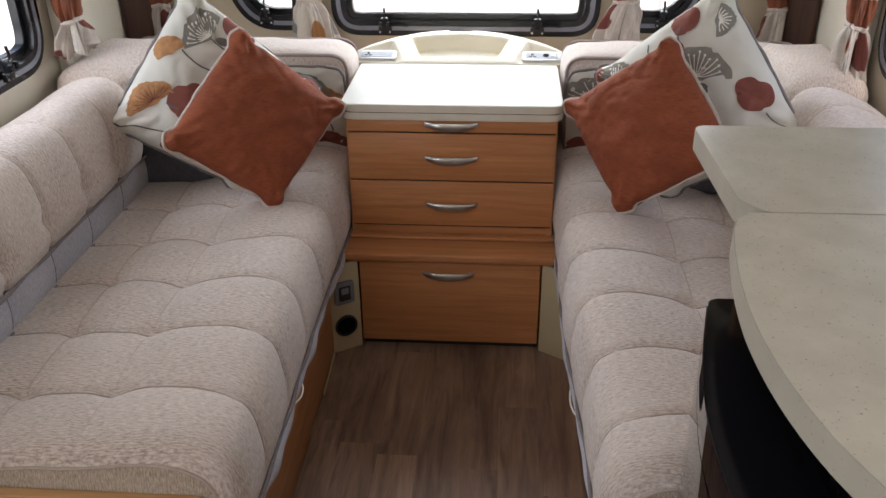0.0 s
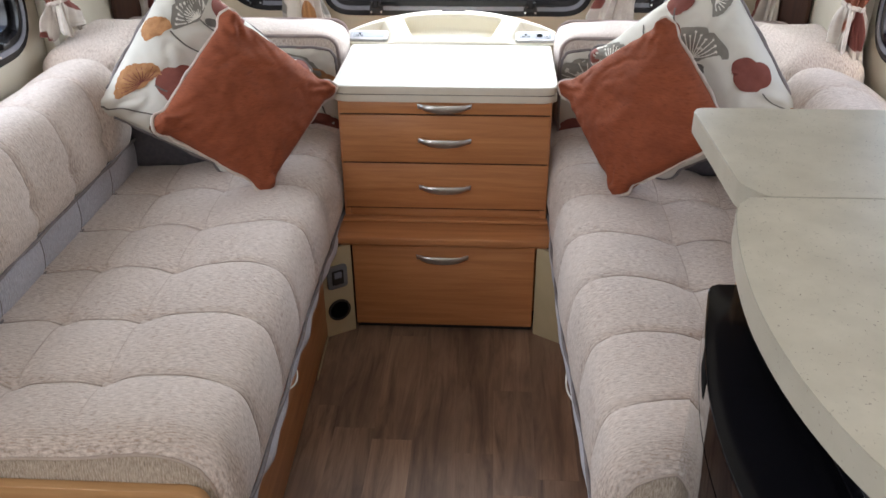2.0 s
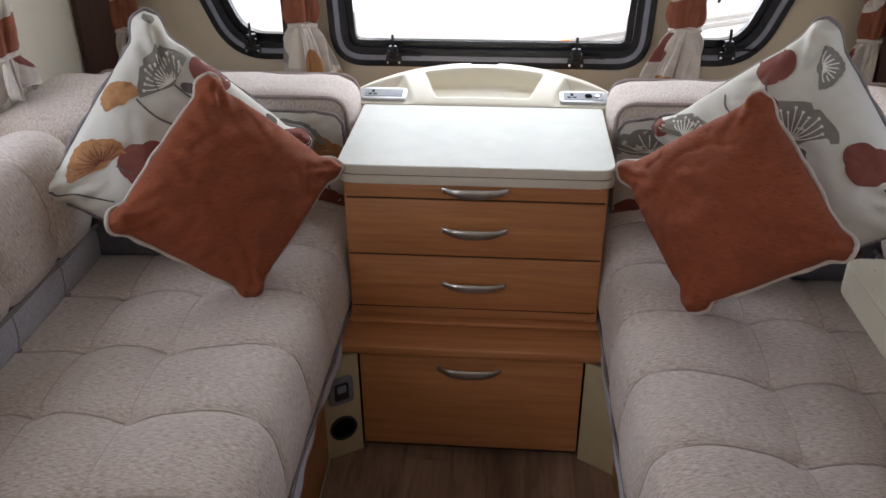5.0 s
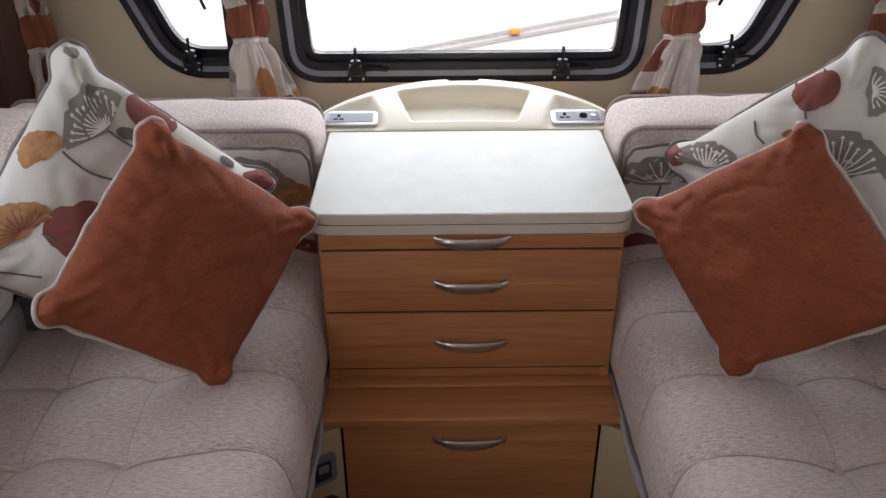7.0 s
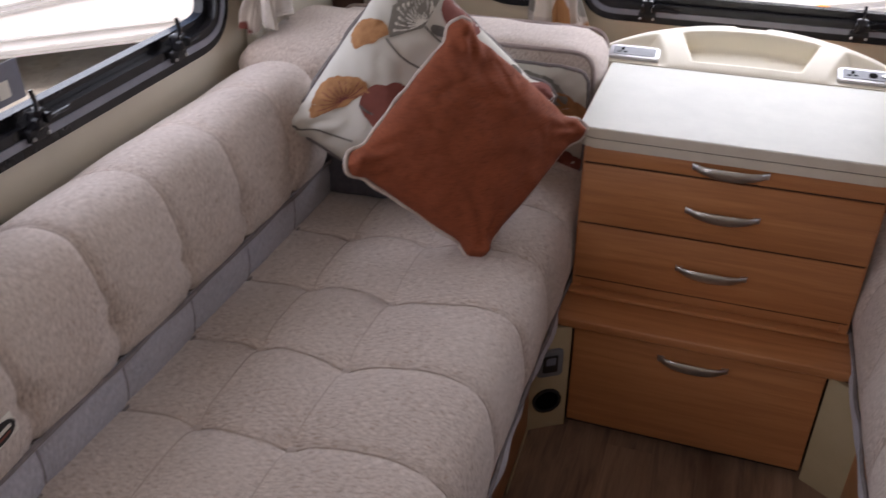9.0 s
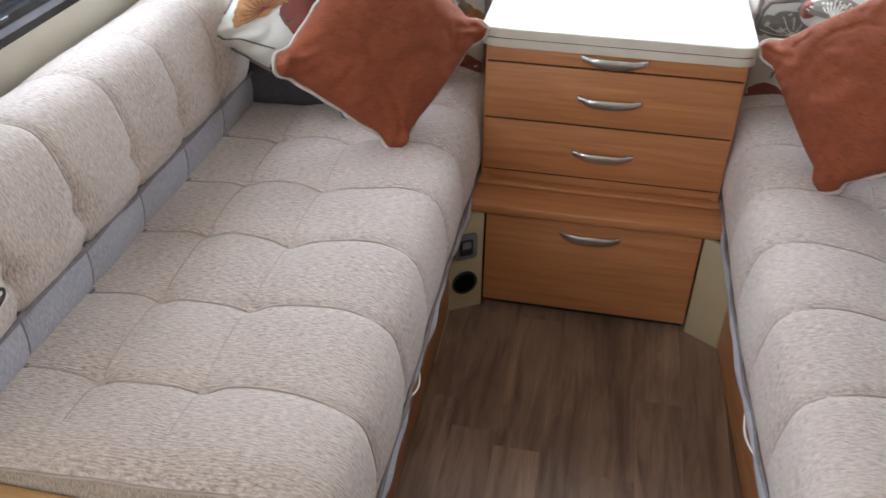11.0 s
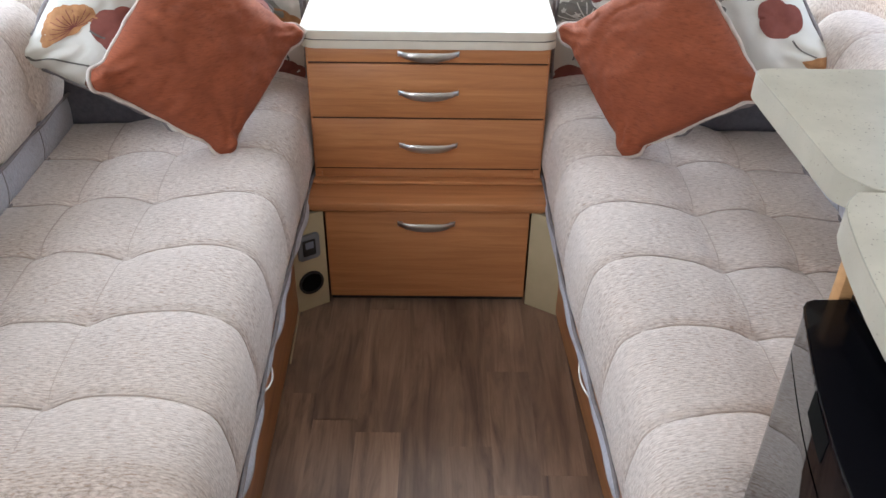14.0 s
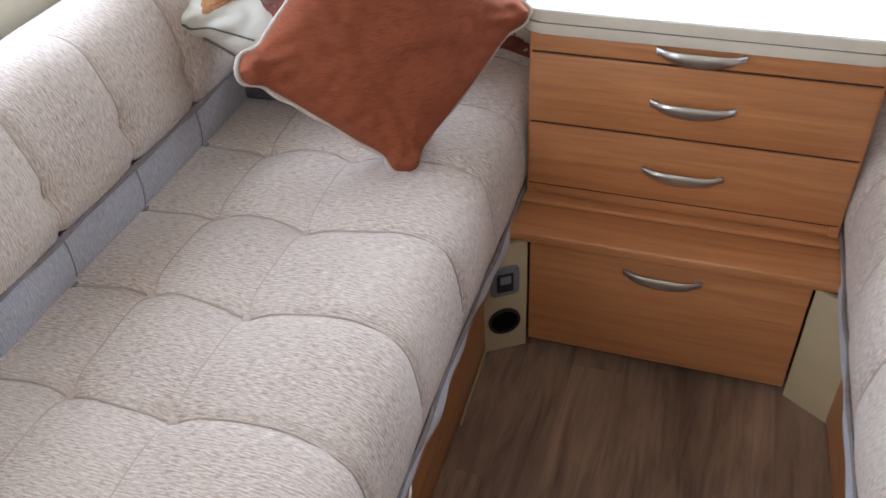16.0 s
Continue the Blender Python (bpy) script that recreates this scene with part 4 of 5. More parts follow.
def filaments(cu, cv, r, turn, count=11, open_deg=115):
    lines, dots = [], []
    for k in range(count):
        a = radians(turn - open_deg / 2 + open_deg * k / (count - 1))
        q = r * (0.72 + 0.12 * ((k * 7) % 3) / 2)
        e = (cu + q * math.cos(a), cv + q * math.sin(a))
        lines.append([(cu + 0.12 * r * math.cos(radians(turn)), cv + 0.12 * r * math.sin(radians(turn))), (cu + 0.5 * q * math.cos(a), cv + 0.5 * q * math.sin(a)), e])
        dots.append([(e[0] + 0.016 * math.cos(j * math.pi / 4), e[1] + 0.016 * math.sin(j * math.pi / 4)) for j in range(8)])
    return lines, dots


def leaf(cu, cv, r, turn):
    out = []
    for k in range(16):
        a = 2 * math.pi * k / 16
        q = r * (0.75 + 0.35 * math.cos(a) ** 2 - 0.25 * (k == 0))
        out.append((cu + q * math.cos(a + radians(turn)), cv + 0.8 * q * math.sin(a + radians(turn))))
    return out


rust_left = Pillow((-0.492, -0.040, 0.848), (-0.613, -0.283, 0.657), (-0.398, -0.212, 0.476), (-0.268, 0.012, 0.647), 0.075, 0.09, 0.36, seed=1)
rust_left.build("rust_pillow", "rust velour scatter cushion with cream piping, stood on one corner", M_RED, M_CREAM_PIPE, "rust scatter cushions")
rust_right = Pillow((0.503, -0.064, 0.842), (0.284, 0.036, 0.650), (0.404, -0.200, 0.474), (0.618, -0.300, 0.662), 0.075, 0.09, 0.36, seed=4)
rust_right.build("rust_pillow", "rust velour scatter cushion with cream piping, stood on one corner", M_RED, M_CREAM_PIPE, "rust scatter cushions")

floral_left = Pillow((-0.624, 0.036, 0.945), (-0.802, -0.150, 0.645), (-0.52, -0.085, 0.462), (-0.360, 0.170, 0.640), 0.07, 0.105, 0.36, seed=7)
fl = floral_left.build("floral_pillow", "large cream cushion printed with poppies, grey piped rim", M_CREAM, M_PIPE_GREY, "floral scatter cushions")
floral_right = Pillow((0.622, 0.046, 0.945), (0.366, 0.190, 0.680), (0.52, -0.08, 0.462), (0.800, -0.160, 0.650), 0.07, 0.075, 0.36, seed=9)
fr = floral_right.build("floral_pillow", "large cream cushion printed with poppies, grey piped rim", M_CREAM, M_PIPE_GREY, "floral scatter cushions")

# printed motifs; u runs from the upper left rim to the lower right, v from the lower left rim to the upper right
floral_left.print_patch(fl, "grey_seed_head", [(half_bloom(-0.49, 0.55, 0.35, 160, 150), M_GREY_PRINT)])
ln, dots = filaments(-0.49, 0.55, 0.35, 160, 12, 130)
floral_left.print_lines(fl, "filament", ln, M_WHITE_PRINT, 0.006)
floral_left.print_patch(fl, "seed_dot", [(d, M_WHITE_PRINT) for d in dots], 0.004)
floral_left.print_patch(fl, "ochre_poppy", [(fan(-0.70, -0.50, 0.26, 150), M_OCHRE_PRINT), (fan(-0.82, 0.14, 0.17, 150), M_OCHRE_PRINT)])
ln, _ = filaments(-0.67, -0.50, 0.29, 150, 13, 170)
floral_left.print_lines(fl, "filament", ln, M_RUST_PRINT, 0.004)
floral_left.print_patch(fl, "rust_poppy", [(poppy(-0.30, -0.30, 0.28, 90, 3, 2), M_RUST_PRINT), (poppy(-0.22, 0.90, 0.2, 0, 2, 1), M_RUST_PRINT), (poppy(0.79, 0.88, 0.15, 0, 2, 1), M_RUST_PRINT)])
floral_left.print_lines(fl, "stem", [[(-0.49, 0.57), (-0.32, 0.55), (-0.14, 0.56)], [(-0.72, 0.23), (-0.50, 0.18), (-0.32, 0.20), (-0.12, 0.26)], [(-0.55, -0.45), (-0.46, -0.46), (-0.38, -0.45)], [(-0.90, -0.90), (-0.65, -0.88), (-0.34, -0.79)]], M_STEM, 0.010)
floral_left.print_patch(fl, "leaf", [(leaf(-0.35, 0.63, 0.085, 30), M_STEM), (leaf(0.48, 0.92, 0.07, 10), M_STEM), (leaf(-0.93, -0.93, 0.05, 10), M_STEM), (poppy(-0.91, 0.91, 0.06, 0, 3, 1), M_GREY_PRINT)])

floral_right.print_patch(fr, "grey_seed_head", [(half_bloom(-0.09, 0.236, 0.43, 148, 165), M_GREY_PRINT), (half_bloom(-0.66, -0.70, 0.30, 150, 150), M_GREY_PRINT), (fan(-0.58, 0.80, 0.17, 60), M_GREY_PRINT)])
ln, _ = filaments(-0.58, 0.80, 0.17, 60, 9, 160)
floral_right.print_lines(fr, "filament", ln, M_WHITE_PRINT, 0.006)
for cu, cv, r, tn in ((-0.09, 0.236, 0.43, 148), (-0.66, -0.70, 0.30, 150)):
    ln, dots = filaments(cu, cv, r, tn, 12, 130)
    floral_right.print_lines(fr, "filament", ln, M_WHITE_PRINT, 0.006)
    floral_right.print_patch(fr, "seed_dot", [(d, M_WHITE_PRINT) for d in dots], 0.004)
floral_right.print_patch(fr, "rust_poppy", [(poppy(0.345, 0.75, 0.215, 90, 3, 2), M_RUST_PRINT), (poppy(-0.86, 0.42, 0.2, 40, 3, 1), M_RUST_PRINT), (poppy(-0.90, -0.88, 0.12, 0, 2, 1), M_RUST_PRINT)])
floral_right.print_patch(fr, "ochre_poppy", [(fan(0.84, 0.86, 0.14, 0), M_OCHRE_PRINT), (fan(-0.50, 0.08, 0.13, 100), M_OCHRE_PRINT)])
floral_right.print_lines(fr, "stem", [[(-0.09, 0.236), (0.167, 0.072), (0.54, 0.176)], [(-0.79, 0.33), (-0.65, 0.28), (-0.50, 0.29)], [(0.58, 0.78), (0.70, 0.80), (0.80, 0.86)], [(-0.85, -0.1), (-0.72, -0.14), (-0.62, -0.12)]], M_STEM, 0.010)
floral_right.print_patch(fr, "leaf", [(leaf(0.03, 0.27, 0.09, 60), M_STEM)])

# floral faces of the box cushions
for sx, block in zip((-1, 1), FRONT_BLOCKS):
    x0, x1 = sorted((sx * 0.296, sx * 0.66))
    back = Pillow((x0, 0.203, 0.690), (x0, 0.203, 0.452), (x1, 0.203, 0.452), (x1, 0.203, 0.690), 0.014, 0.0, 0.22, seed=12 + sx)
    face = grid(lambda s, t: (back.at(2 * s - 1, 2 * t - 1, 1), (s, t)), 30, 24)
    bp = part("floral_face", face, M_CREAM, block, "cream cotton face printed with flowers")
    rim = [back.at(u, v, 1) for u, v in [(-1 + k / 15, -1) for k in range(30)] + [(1, -1 + k / 10) for k in range(20)] + [(1 - k / 15, 1) for k in range(30)] + [(-1, 1 - k / 10) for k in range(20)]]
    part("piping", tube(rim, 0.004, 6, closed=True), M_PIPE_GREY, block)
    if sx < 0:
        back.print_patch(bp, "ochre_poppy", [(poppy(0.70, 0.28, 0.30, 90, 3, 1), M_OCHRE_PRINT), (poppy(0.75, -0.72, 0.28, 90, 3, 1), M_RUST_PRINT)])
        back.print_patch(bp, "grey_seed_head", [(half_bloom(0.3, 0.42, 0.48, 70, 160), M_GREY_PRINT)])
        ln, dots = filaments(0.3, 0.42, 0.48, 70, 9, 130)
        back.print_lines(bp, "stem", [[(0.72, 0.0), (0.74, -0.2), (0.8, -0.45)]], M_STEM, 0.012)
    else:
        back.print_patch(bp, "grey_seed_head", [(half_bloom(-0.62, 0.35, 0.52, 95, 165), M_GREY_PRINT)])
        ln, dots = filaments(-0.62, 0.35, 0.52, 95, 9, 130)
        back.print_patch(bp, "rust_poppy", [(poppy(-0.30, -0.05, 0.30, 90, 3, 1), M_RUST_PRINT), (poppy(-0.75, -0.75, 0.26, 90, 3, 1), M_RUST_PRINT)])
        back.print_lines(bp, "stem", [[(-0.62, 0.35), (-0.68, 0.0), (-0.75, -0.4)]], M_STEM, 0.012)
    back.print_lines(bp, "filament", ln, M_WHITE_PRINT, 0.007)


# ---- chest of drawers ----
def bow_handle(parent, x, y, z, length=0.132):
    """A bowed metal pull: a tapering strap that stands off between two feet."""
    n = 20

    def at(s, t):
        q = 2 * s - 1
        out = 0.014 * (1 - q ** 4) + 0.004
        wide = 0.0036 + 0.0072 * (1 - q * q) ** 0.8
        a = 2 * math.pi * t
        return Vector((x + q * length / 2, y - out + 0.0035 * math.cos(a), z + 0.0075 - wide + wide * math.sin(a))), (s, t)

    bm = grid(at, n, 16)
    h = part("handle", bm, M_CHROME, parent, "brushed metal bow handle")
    for q in (-0.9, 0.9):
        part("foot", cube(x + q * length / 2 - 0.006, x + q * length / 2 + 0.006, y - 0.010, y + 0.001, z - 0.004, z + 0.004, 0.0015), M_CHROME, h)


def at_face(y):
    """Maps an outline in (x, z) to a front that stands at y."""
    return Matrix(((1, 0, 0, 0), (0, 0, 1, y), (0, 1, 0, 0), (0, 0, 0, 1)))


chest = thing("chest_of_drawers", "cherry wood chest with four bow-handled drawers between the sofas", "chest", at=(0, 0.15, 0))
body = bmesh.new()
box(body, -0.262, -0.246, 0.016, 0.52, 0.285, 0.617, 0.001, 1)
box(body, 0.246, 0.262, 0.016, 0.52, 0.285, 0.617, 0.001, 1)
box(body, -0.246, 0.246, 0.034, 0.52, 0.0, 0.617)
part("carcass", body, M_WOOD, chest)
for z0, z1, hz in ((0.585, 0.6165, 0.611), (0.4555, 0.581, 0.517), (0.3275, 0.4515, 0.389)):
    d = part("drawer", cube(-0.2585, 0.2585, 0.012, 0.030, z0, z1, 0.0022, 2), M_WOOD, chest)
    bow_handle(d, 0.001, 0.012, min(hz, z1 - 0.010))
# solid dark strips put the shade of the drawer gaps into the colour
for z in (0.4535, 0.5830, 0.3262):
    part("gap_strip", cube(-0.2575, 0.2575, 0.0140, 0.0300, z - 0.0013, z + 0.0013), M_WOOD_DARK, chest, "dark strip painting the shade between drawer fronts", smooth=False)
# black sheet behind the fronts paints the depth of the gaps
part("gap_shade_backing", cube(-0.2455, 0.2455, 0.0305, 0.0338, 0.327, 0.616), M_HOLE, chest)
part("plinth_rail", cube(-0.262, 0.262, 0.020, 0.034, 0.294, 0.325, 0.001), M_WOOD, chest)
part("moulding", cube(-0.266, 0.266, -0.006, 0.020, 0.2935, 0.302, 0.003), M_WOOD, chest)
part("ledge", cube(-0.272, 0.272, -0.090, 0.034, 0.272, 0.293, 0.005, 3), M_WOOD, chest, "projecting wooden ledge with rounded front")
part("ledge_underside", cube(-0.262, 0.262, -0.078, 0.030, 0.264, 0.272), M_WOOD, chest)
d = part("drawer", cube(-0.2335, 0.2335, -0.076, -0.058, 0.022, 0.262, 0.0022, 2), M_WOOD, chest)
bow_handle(d, -0.002, -0.076, 0.234)
# carcass in recess black, so the gaps round the lower drawer stay dark
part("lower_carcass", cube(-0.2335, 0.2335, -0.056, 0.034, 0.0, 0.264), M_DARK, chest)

# angled beige panels beside the lower drawer
for sx in (-1, 1):
    pan = thing("heater_casing", "angled beige plastic casing between drawer and sofa base", "casing", "angled casings", (sx * 0.27, -0.09, 0))
    o = [(sx * 0.238, -0.074), (sx * 0.312, -0.121), (sx * 0.318, -0.111), (sx * 0.244, -0.064)]
    part("plate", prism(o, 0.0, 0.264, 0.0015), M_PANEL, pan)
    if sx < 0:
        u = Vector((sx * 0.074, -0.047, 0)).normalized()
        nrm = Vector((0.047, -0.074, 0)).normalized()
        fr_ = Matrix((-u, Vector((0, 0, 1)), nrm)).transposed().to_4x4()
        fr_.translation = Vector((sx * 0.275, -0.0975, 0))
        sw = part("switch_plate", prism(rounded_outline([(-0.027, 0.148), (0.027, 0.148), (0.027, 0.214), (-0.027, 0.214)], 0.008, 4), 0.0, 0.007, 0.002, 2, fr_), M_SOCKET_FACE, pan, "grey switch plate with a rocker")
        part("rocker", prism(rounded_outline([(-0.016, 0.160), (0.016, 0.160), (0.016, 0.202), (-0.016, 0.202)], 0.004, 3), 0.006, 0.0105, 0.002, 2, fr_), M_DARK, sw, "dark grey rocker switch")
        part("display", prism(rounded_outline([(-0.010, 0.180), (0.010, 0.180), (0.010, 0.198), (-0.010, 0.198)], 0.002, 3), 0.0105, 0.0112, 0, 1, fr_), M_SEAL, sw, "pale grey centre of the rocker")
        part("rim", ring_between([(0.031 * math.cos(k * math.pi / 16), 0.078 + 0.031 * math.sin(k * math.pi / 16)) for k in range(32)], [(0.026 * math.cos(k * math.pi / 16), 0.078 + 0.026 * math.sin(k * math.pi / 16)) for k in range(32)], 0.0, 0.005, fr_), M_DARK, pan, "black outlet ring")
        part("outlet", prism([(0.0265 * math.cos(k * math.pi / 16), 0.078 + 0.0265 * math.sin(k * math.pi / 16)) for k in range(32)], 0.0, 0.0015, 0, 1, fr_), M_HOLE, pan, "round black air outlet")

# pull-out tabletop on the chest
table = thing("tabletop", "pale folding tabletop with beige edge on the chest", "table", at=(0, 0.19, 0.617))
out = rounded_outline([(-0.274, 0.006), (0.274, 0.006), (0.274, 0.362), (-0.274, 0.362)], (0.032, 0.032, 0.006, 0.006), 7)
part("leaf", prism(out, 0.637, 0.655, 0.0025, 2), [M_TABLE_EDGE], table, "upper leaf with beige edge")
part("leaf", prism(out, 0.6175, 0.635, 0.0025, 2), [M_TABLE_EDGE], table, "lower leaf with beige edge")
# dark slab puts the shade between the two leaves into the colour
part("leaf_gap_shade", prism([(x * 0.985, 0.006 + (y - 0.006) * 0.985 + 0.002) for x, y in out], 0.6345, 0.6375), M_DARK, table)
part("laminate", prism(inset(out, 0.0026), 0.6551, 0.6563), M_TABLETOP, table, "pale mottled laminate surface", smooth=False)


# moulded tray behind the tabletop
def tray_height(x, s):
    """Height of the moulding at x and at the share s from its front to its crest."""
    base = 0.657 + 0.010 * s
    side = 0.150 + 0.045 * s
    hump = smooth(side + 0.030, side, abs(x))
    crest = 0.657 + 0.058 * s ** 0.8 * (1 - (x / 0.36) ** 2)
    z = base + (crest - base) * max(hump, smooth(0.74, 0.90, s))
    w = 0.093 + 0.048 * s
    hole = smooth(w + 0.010, w - 0.004, abs(x)) * smooth(0.14, 0.22, s) * smooth(0.86, 0.79, s)
    notch = smooth(0.034, 0.030, abs(x)) * smooth(0.92, 0.96, s)
    return z - 0.042 * hole - 0.004 * notch


tray = thing("moulded_tray", "cream moulded plastic tray with a grip recess and sockets", "tray", at=(0, 0.45, 0.62))


def tray_at(s, t):
    x = -0.292 + 0.584 * t
    reach = 0.128 * math.sqrt(max(0.0, 1 - (x / 0.292) ** 2 * 0.9))
    if s <= 0.8:
        q = s / 0.8
        y = 0.366 + (reach + 0.012) * q
        return Vector((x, y, tray_height(x, q))), (x, y)
    q = (s - 0.8) / 0.2
    y = 0.366 + reach + 0.012 + 0.012 * math.sin(q * math.pi / 2)
    return Vector((x, y, tray_height(x, 1.0) - 0.06 * q * q)), (x, y)


part("moulding", grid(tray_at, 60, 150), M_BEIGE, tray)
part("skirt", cube(-0.29, 0.29, 0.366, 0.372, 0.618, 0.656, 0.002), M_BEIGE, tray)
part("deck", cube(-0.285, 0.285, 0.372, 0.60, 0.600, 0.618, 0.002), M_WOOD, tray)
for sx in (-1, 1):
    cx, cy = sx * 0.232, 0.400
    m = Matrix.Translation((cx, cy, 0.664)) @ pose(0, 0, 0, 14, 0, 0)
    pod = part("socket_pod", prism(rounded_outline([(-0.054, -0.022), (0.054, -0.022), (0.054, 0.022), (-0.054, 0.022)], 0.008, 4), -0.006, 0.008, 0.003, 2, m), M_SILVER, tray, "silver-framed socket panel")
    part("face_plate", prism(rounded_outline([(-0.045, -0.015), (0.045, -0.015), (0.045, 0.015), (-0.045, 0.015)], 0.003, 3), 0.008, 0.0092, 0, 1, m), M_SOCKET_FACE, pod, "grey socket face")
    for px, py, w, h in ((-0.026, 0.005, 0.003, 0.0045), (-0.032, -0.006, 0.0045, 0.002), (-0.020, -0.006, 0.0045, 0.002)):
        part("socket_slot", cube(px - w, px + w, py - h, py + h, 0.009, 0.0098, 0, 1, m), M_HOLE, pod)
    if sx > 0:
        part("dc_socket", prism([(0.012 + 0.0085 * math.cos(k * math.pi / 8), 0.0085 * math.sin(k * math.pi / 8)) for k in range(16)], 0.009, 0.0105, 0, 1, m), M_HOLE, pod)
        part("aerial_socket", prism([(0.032 + 0.005 * math.cos(k * math.pi / 8), 0.005 * math.sin(k * math.pi / 8)) for k in range(16)], 0.009, 0.0115, 0, 1, m), M_CHROME, pod)


# ---- kitchen unit and fridge ----
kitchen = thing("kitchen_unit", "wooden kitchen unit with stone-effect worktop beside the sofa", "cabinet", at=(0.7, -1.5, 0))
main = [(0.430, -1.0022), (0.408, -1.030), (0.393, -1.090), (0.381, -1.170), (0.376, -1.250), (0.381, -1.335), (0.396, -1.413), (0.420, -1.480), (0.455, -1.56), (0.50, -1.66), (0.55, -1.80), (0.58, -2.00), (0.58, -2.3), (0.993, -2.3), (0.993, -1.0022)]
curve = [(p.x, p.y) for p in spline([(x, y, 0) for x, y in main[:13]], 4)] + main[13:]
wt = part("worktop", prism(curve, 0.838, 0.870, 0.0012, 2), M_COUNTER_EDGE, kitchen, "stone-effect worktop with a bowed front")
part("laminate", prism(inset(curve, 0.0014), 0.8701, 0.8707), M_COUNTER, wt, "grey-beige speckled laminate", smooth=False)
flap_o = rounded_outline([(0.420, -0.695), (0.993, -0.695), (0.993, -1.0012), (0.452, -1.0012), (0.426, -0.965)], (0.022, 0.0, 0.0, 0.022, 0.04), 6)
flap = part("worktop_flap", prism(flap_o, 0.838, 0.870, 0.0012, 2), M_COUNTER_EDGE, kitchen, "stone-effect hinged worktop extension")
part("laminate", prism(inset(flap_o, 0.0014), 0.8701, 0.8707), M_COUNTER, flap, "grey-beige speckled laminate", smooth=False)
part("flap_bracket", prism([(0.62, -1.02), (0.64, -1.02), (0.64, -0.80), (0.62, -0.80)], 0.812, 0.837, 0.002), M_OAK, kitchen)
part("end_panel", cube(0.425, 0.992, -1.040, -1.022, 0.0, 0.8375, 0.0015), M_OAK, kitchen, "light oak end panel")
part("top_rail", cube(0.446, 0.992, -1.66, -1.36, 0.802, 0.8375, 0.001), M_OAK, kitchen)
part("fascia", cube(0.4445, 0.992, -1.3595, -1.0405, 0.800, 0.8375, 0.001), M_DARK, kitchen, "black strip above the fridge")
part("back_panel", cube(0.60, 0.992, -2.3, -1.66, 0.0, 0.8375, 0.001), M_OAK, kitchen)

fridge = thing("fridge", "glossy black fridge with bowed door in the kitchen unit", "fridge", at=(0.7, -1.35, 0.08))
part("cabinet", cube(0.436, 0.985, -1.64, -1.0415, 0.08, 0.80, 0.002), M_DARK, fridge)
door_o = [(0.434, -1.045), (0.400, -1.046), (0.390, -1.050)]
for k in range(0, 41):
    q = k / 40
    door_o.append((0.384 - 0.046 * math.sin(math.pi * q), -1.058 - 0.55 * q))
door_o += [(0.390, -1.616), (0.400, -1.620), (0.434, -1.621)]
door_line = [Vector((x, y, 0)) for x, y in door_o]


def door_skin(z0, z1, out=0.0, s0=0.0, s1=1.0):
    """The bowed outline pulled upright between two heights."""
    def at(s, t):
        p, arc = path_at(door_line, s0 + (s1 - s0) * s)
        return Vector((p.x - out, p.y, z0 + (z1 - z0) * t)), (arc, t)
    return grid(at, 90, 3)


door = part("door", door_skin(0.115, 0.7142), M_GLOSS, fridge, "glossy black bowed fridge door")
head = part("control_panel", door_skin(0.7175, 0.768), M_GLOSS, fridge, "glossy black panel above the door")
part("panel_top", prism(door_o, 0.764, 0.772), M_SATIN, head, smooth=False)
part("door_top", prism([(x + 0.001 if x < 0.43 else x, y) for x, y in door_o], 0.706, 0.713), M_GLOSS, door, smooth=False)
# black skin paints the shade in the gap under the control panel
part("shadow_gap", door_skin(0.712, 0.720, -0.004), M_HOLE, fridge)
part("rim", tube([Vector((p.x - 0.0003, p.y, 0.7712)) for p in door_line[1:-1]], 0.0012, 8), M_GLOSS, head)
# dark patch, slightly proud of the panel, paints the shade of a recess
part("grip", door_skin(0.738, 0.766, 0.0006, 0.25, 0.34), M_HOLE, head, "dark patch standing for the shade in a grip recess")
part("frame_lip", cube(0.4345, 0.442, -1.62, -1.046, 0.772, 0.792, 0.002), M_GLOSS, fridge)
part("plinth", cube(0.45, 0.97, -1.63, -1.05, 0.0, 0.08, 0.001), M_DARK, fridge)


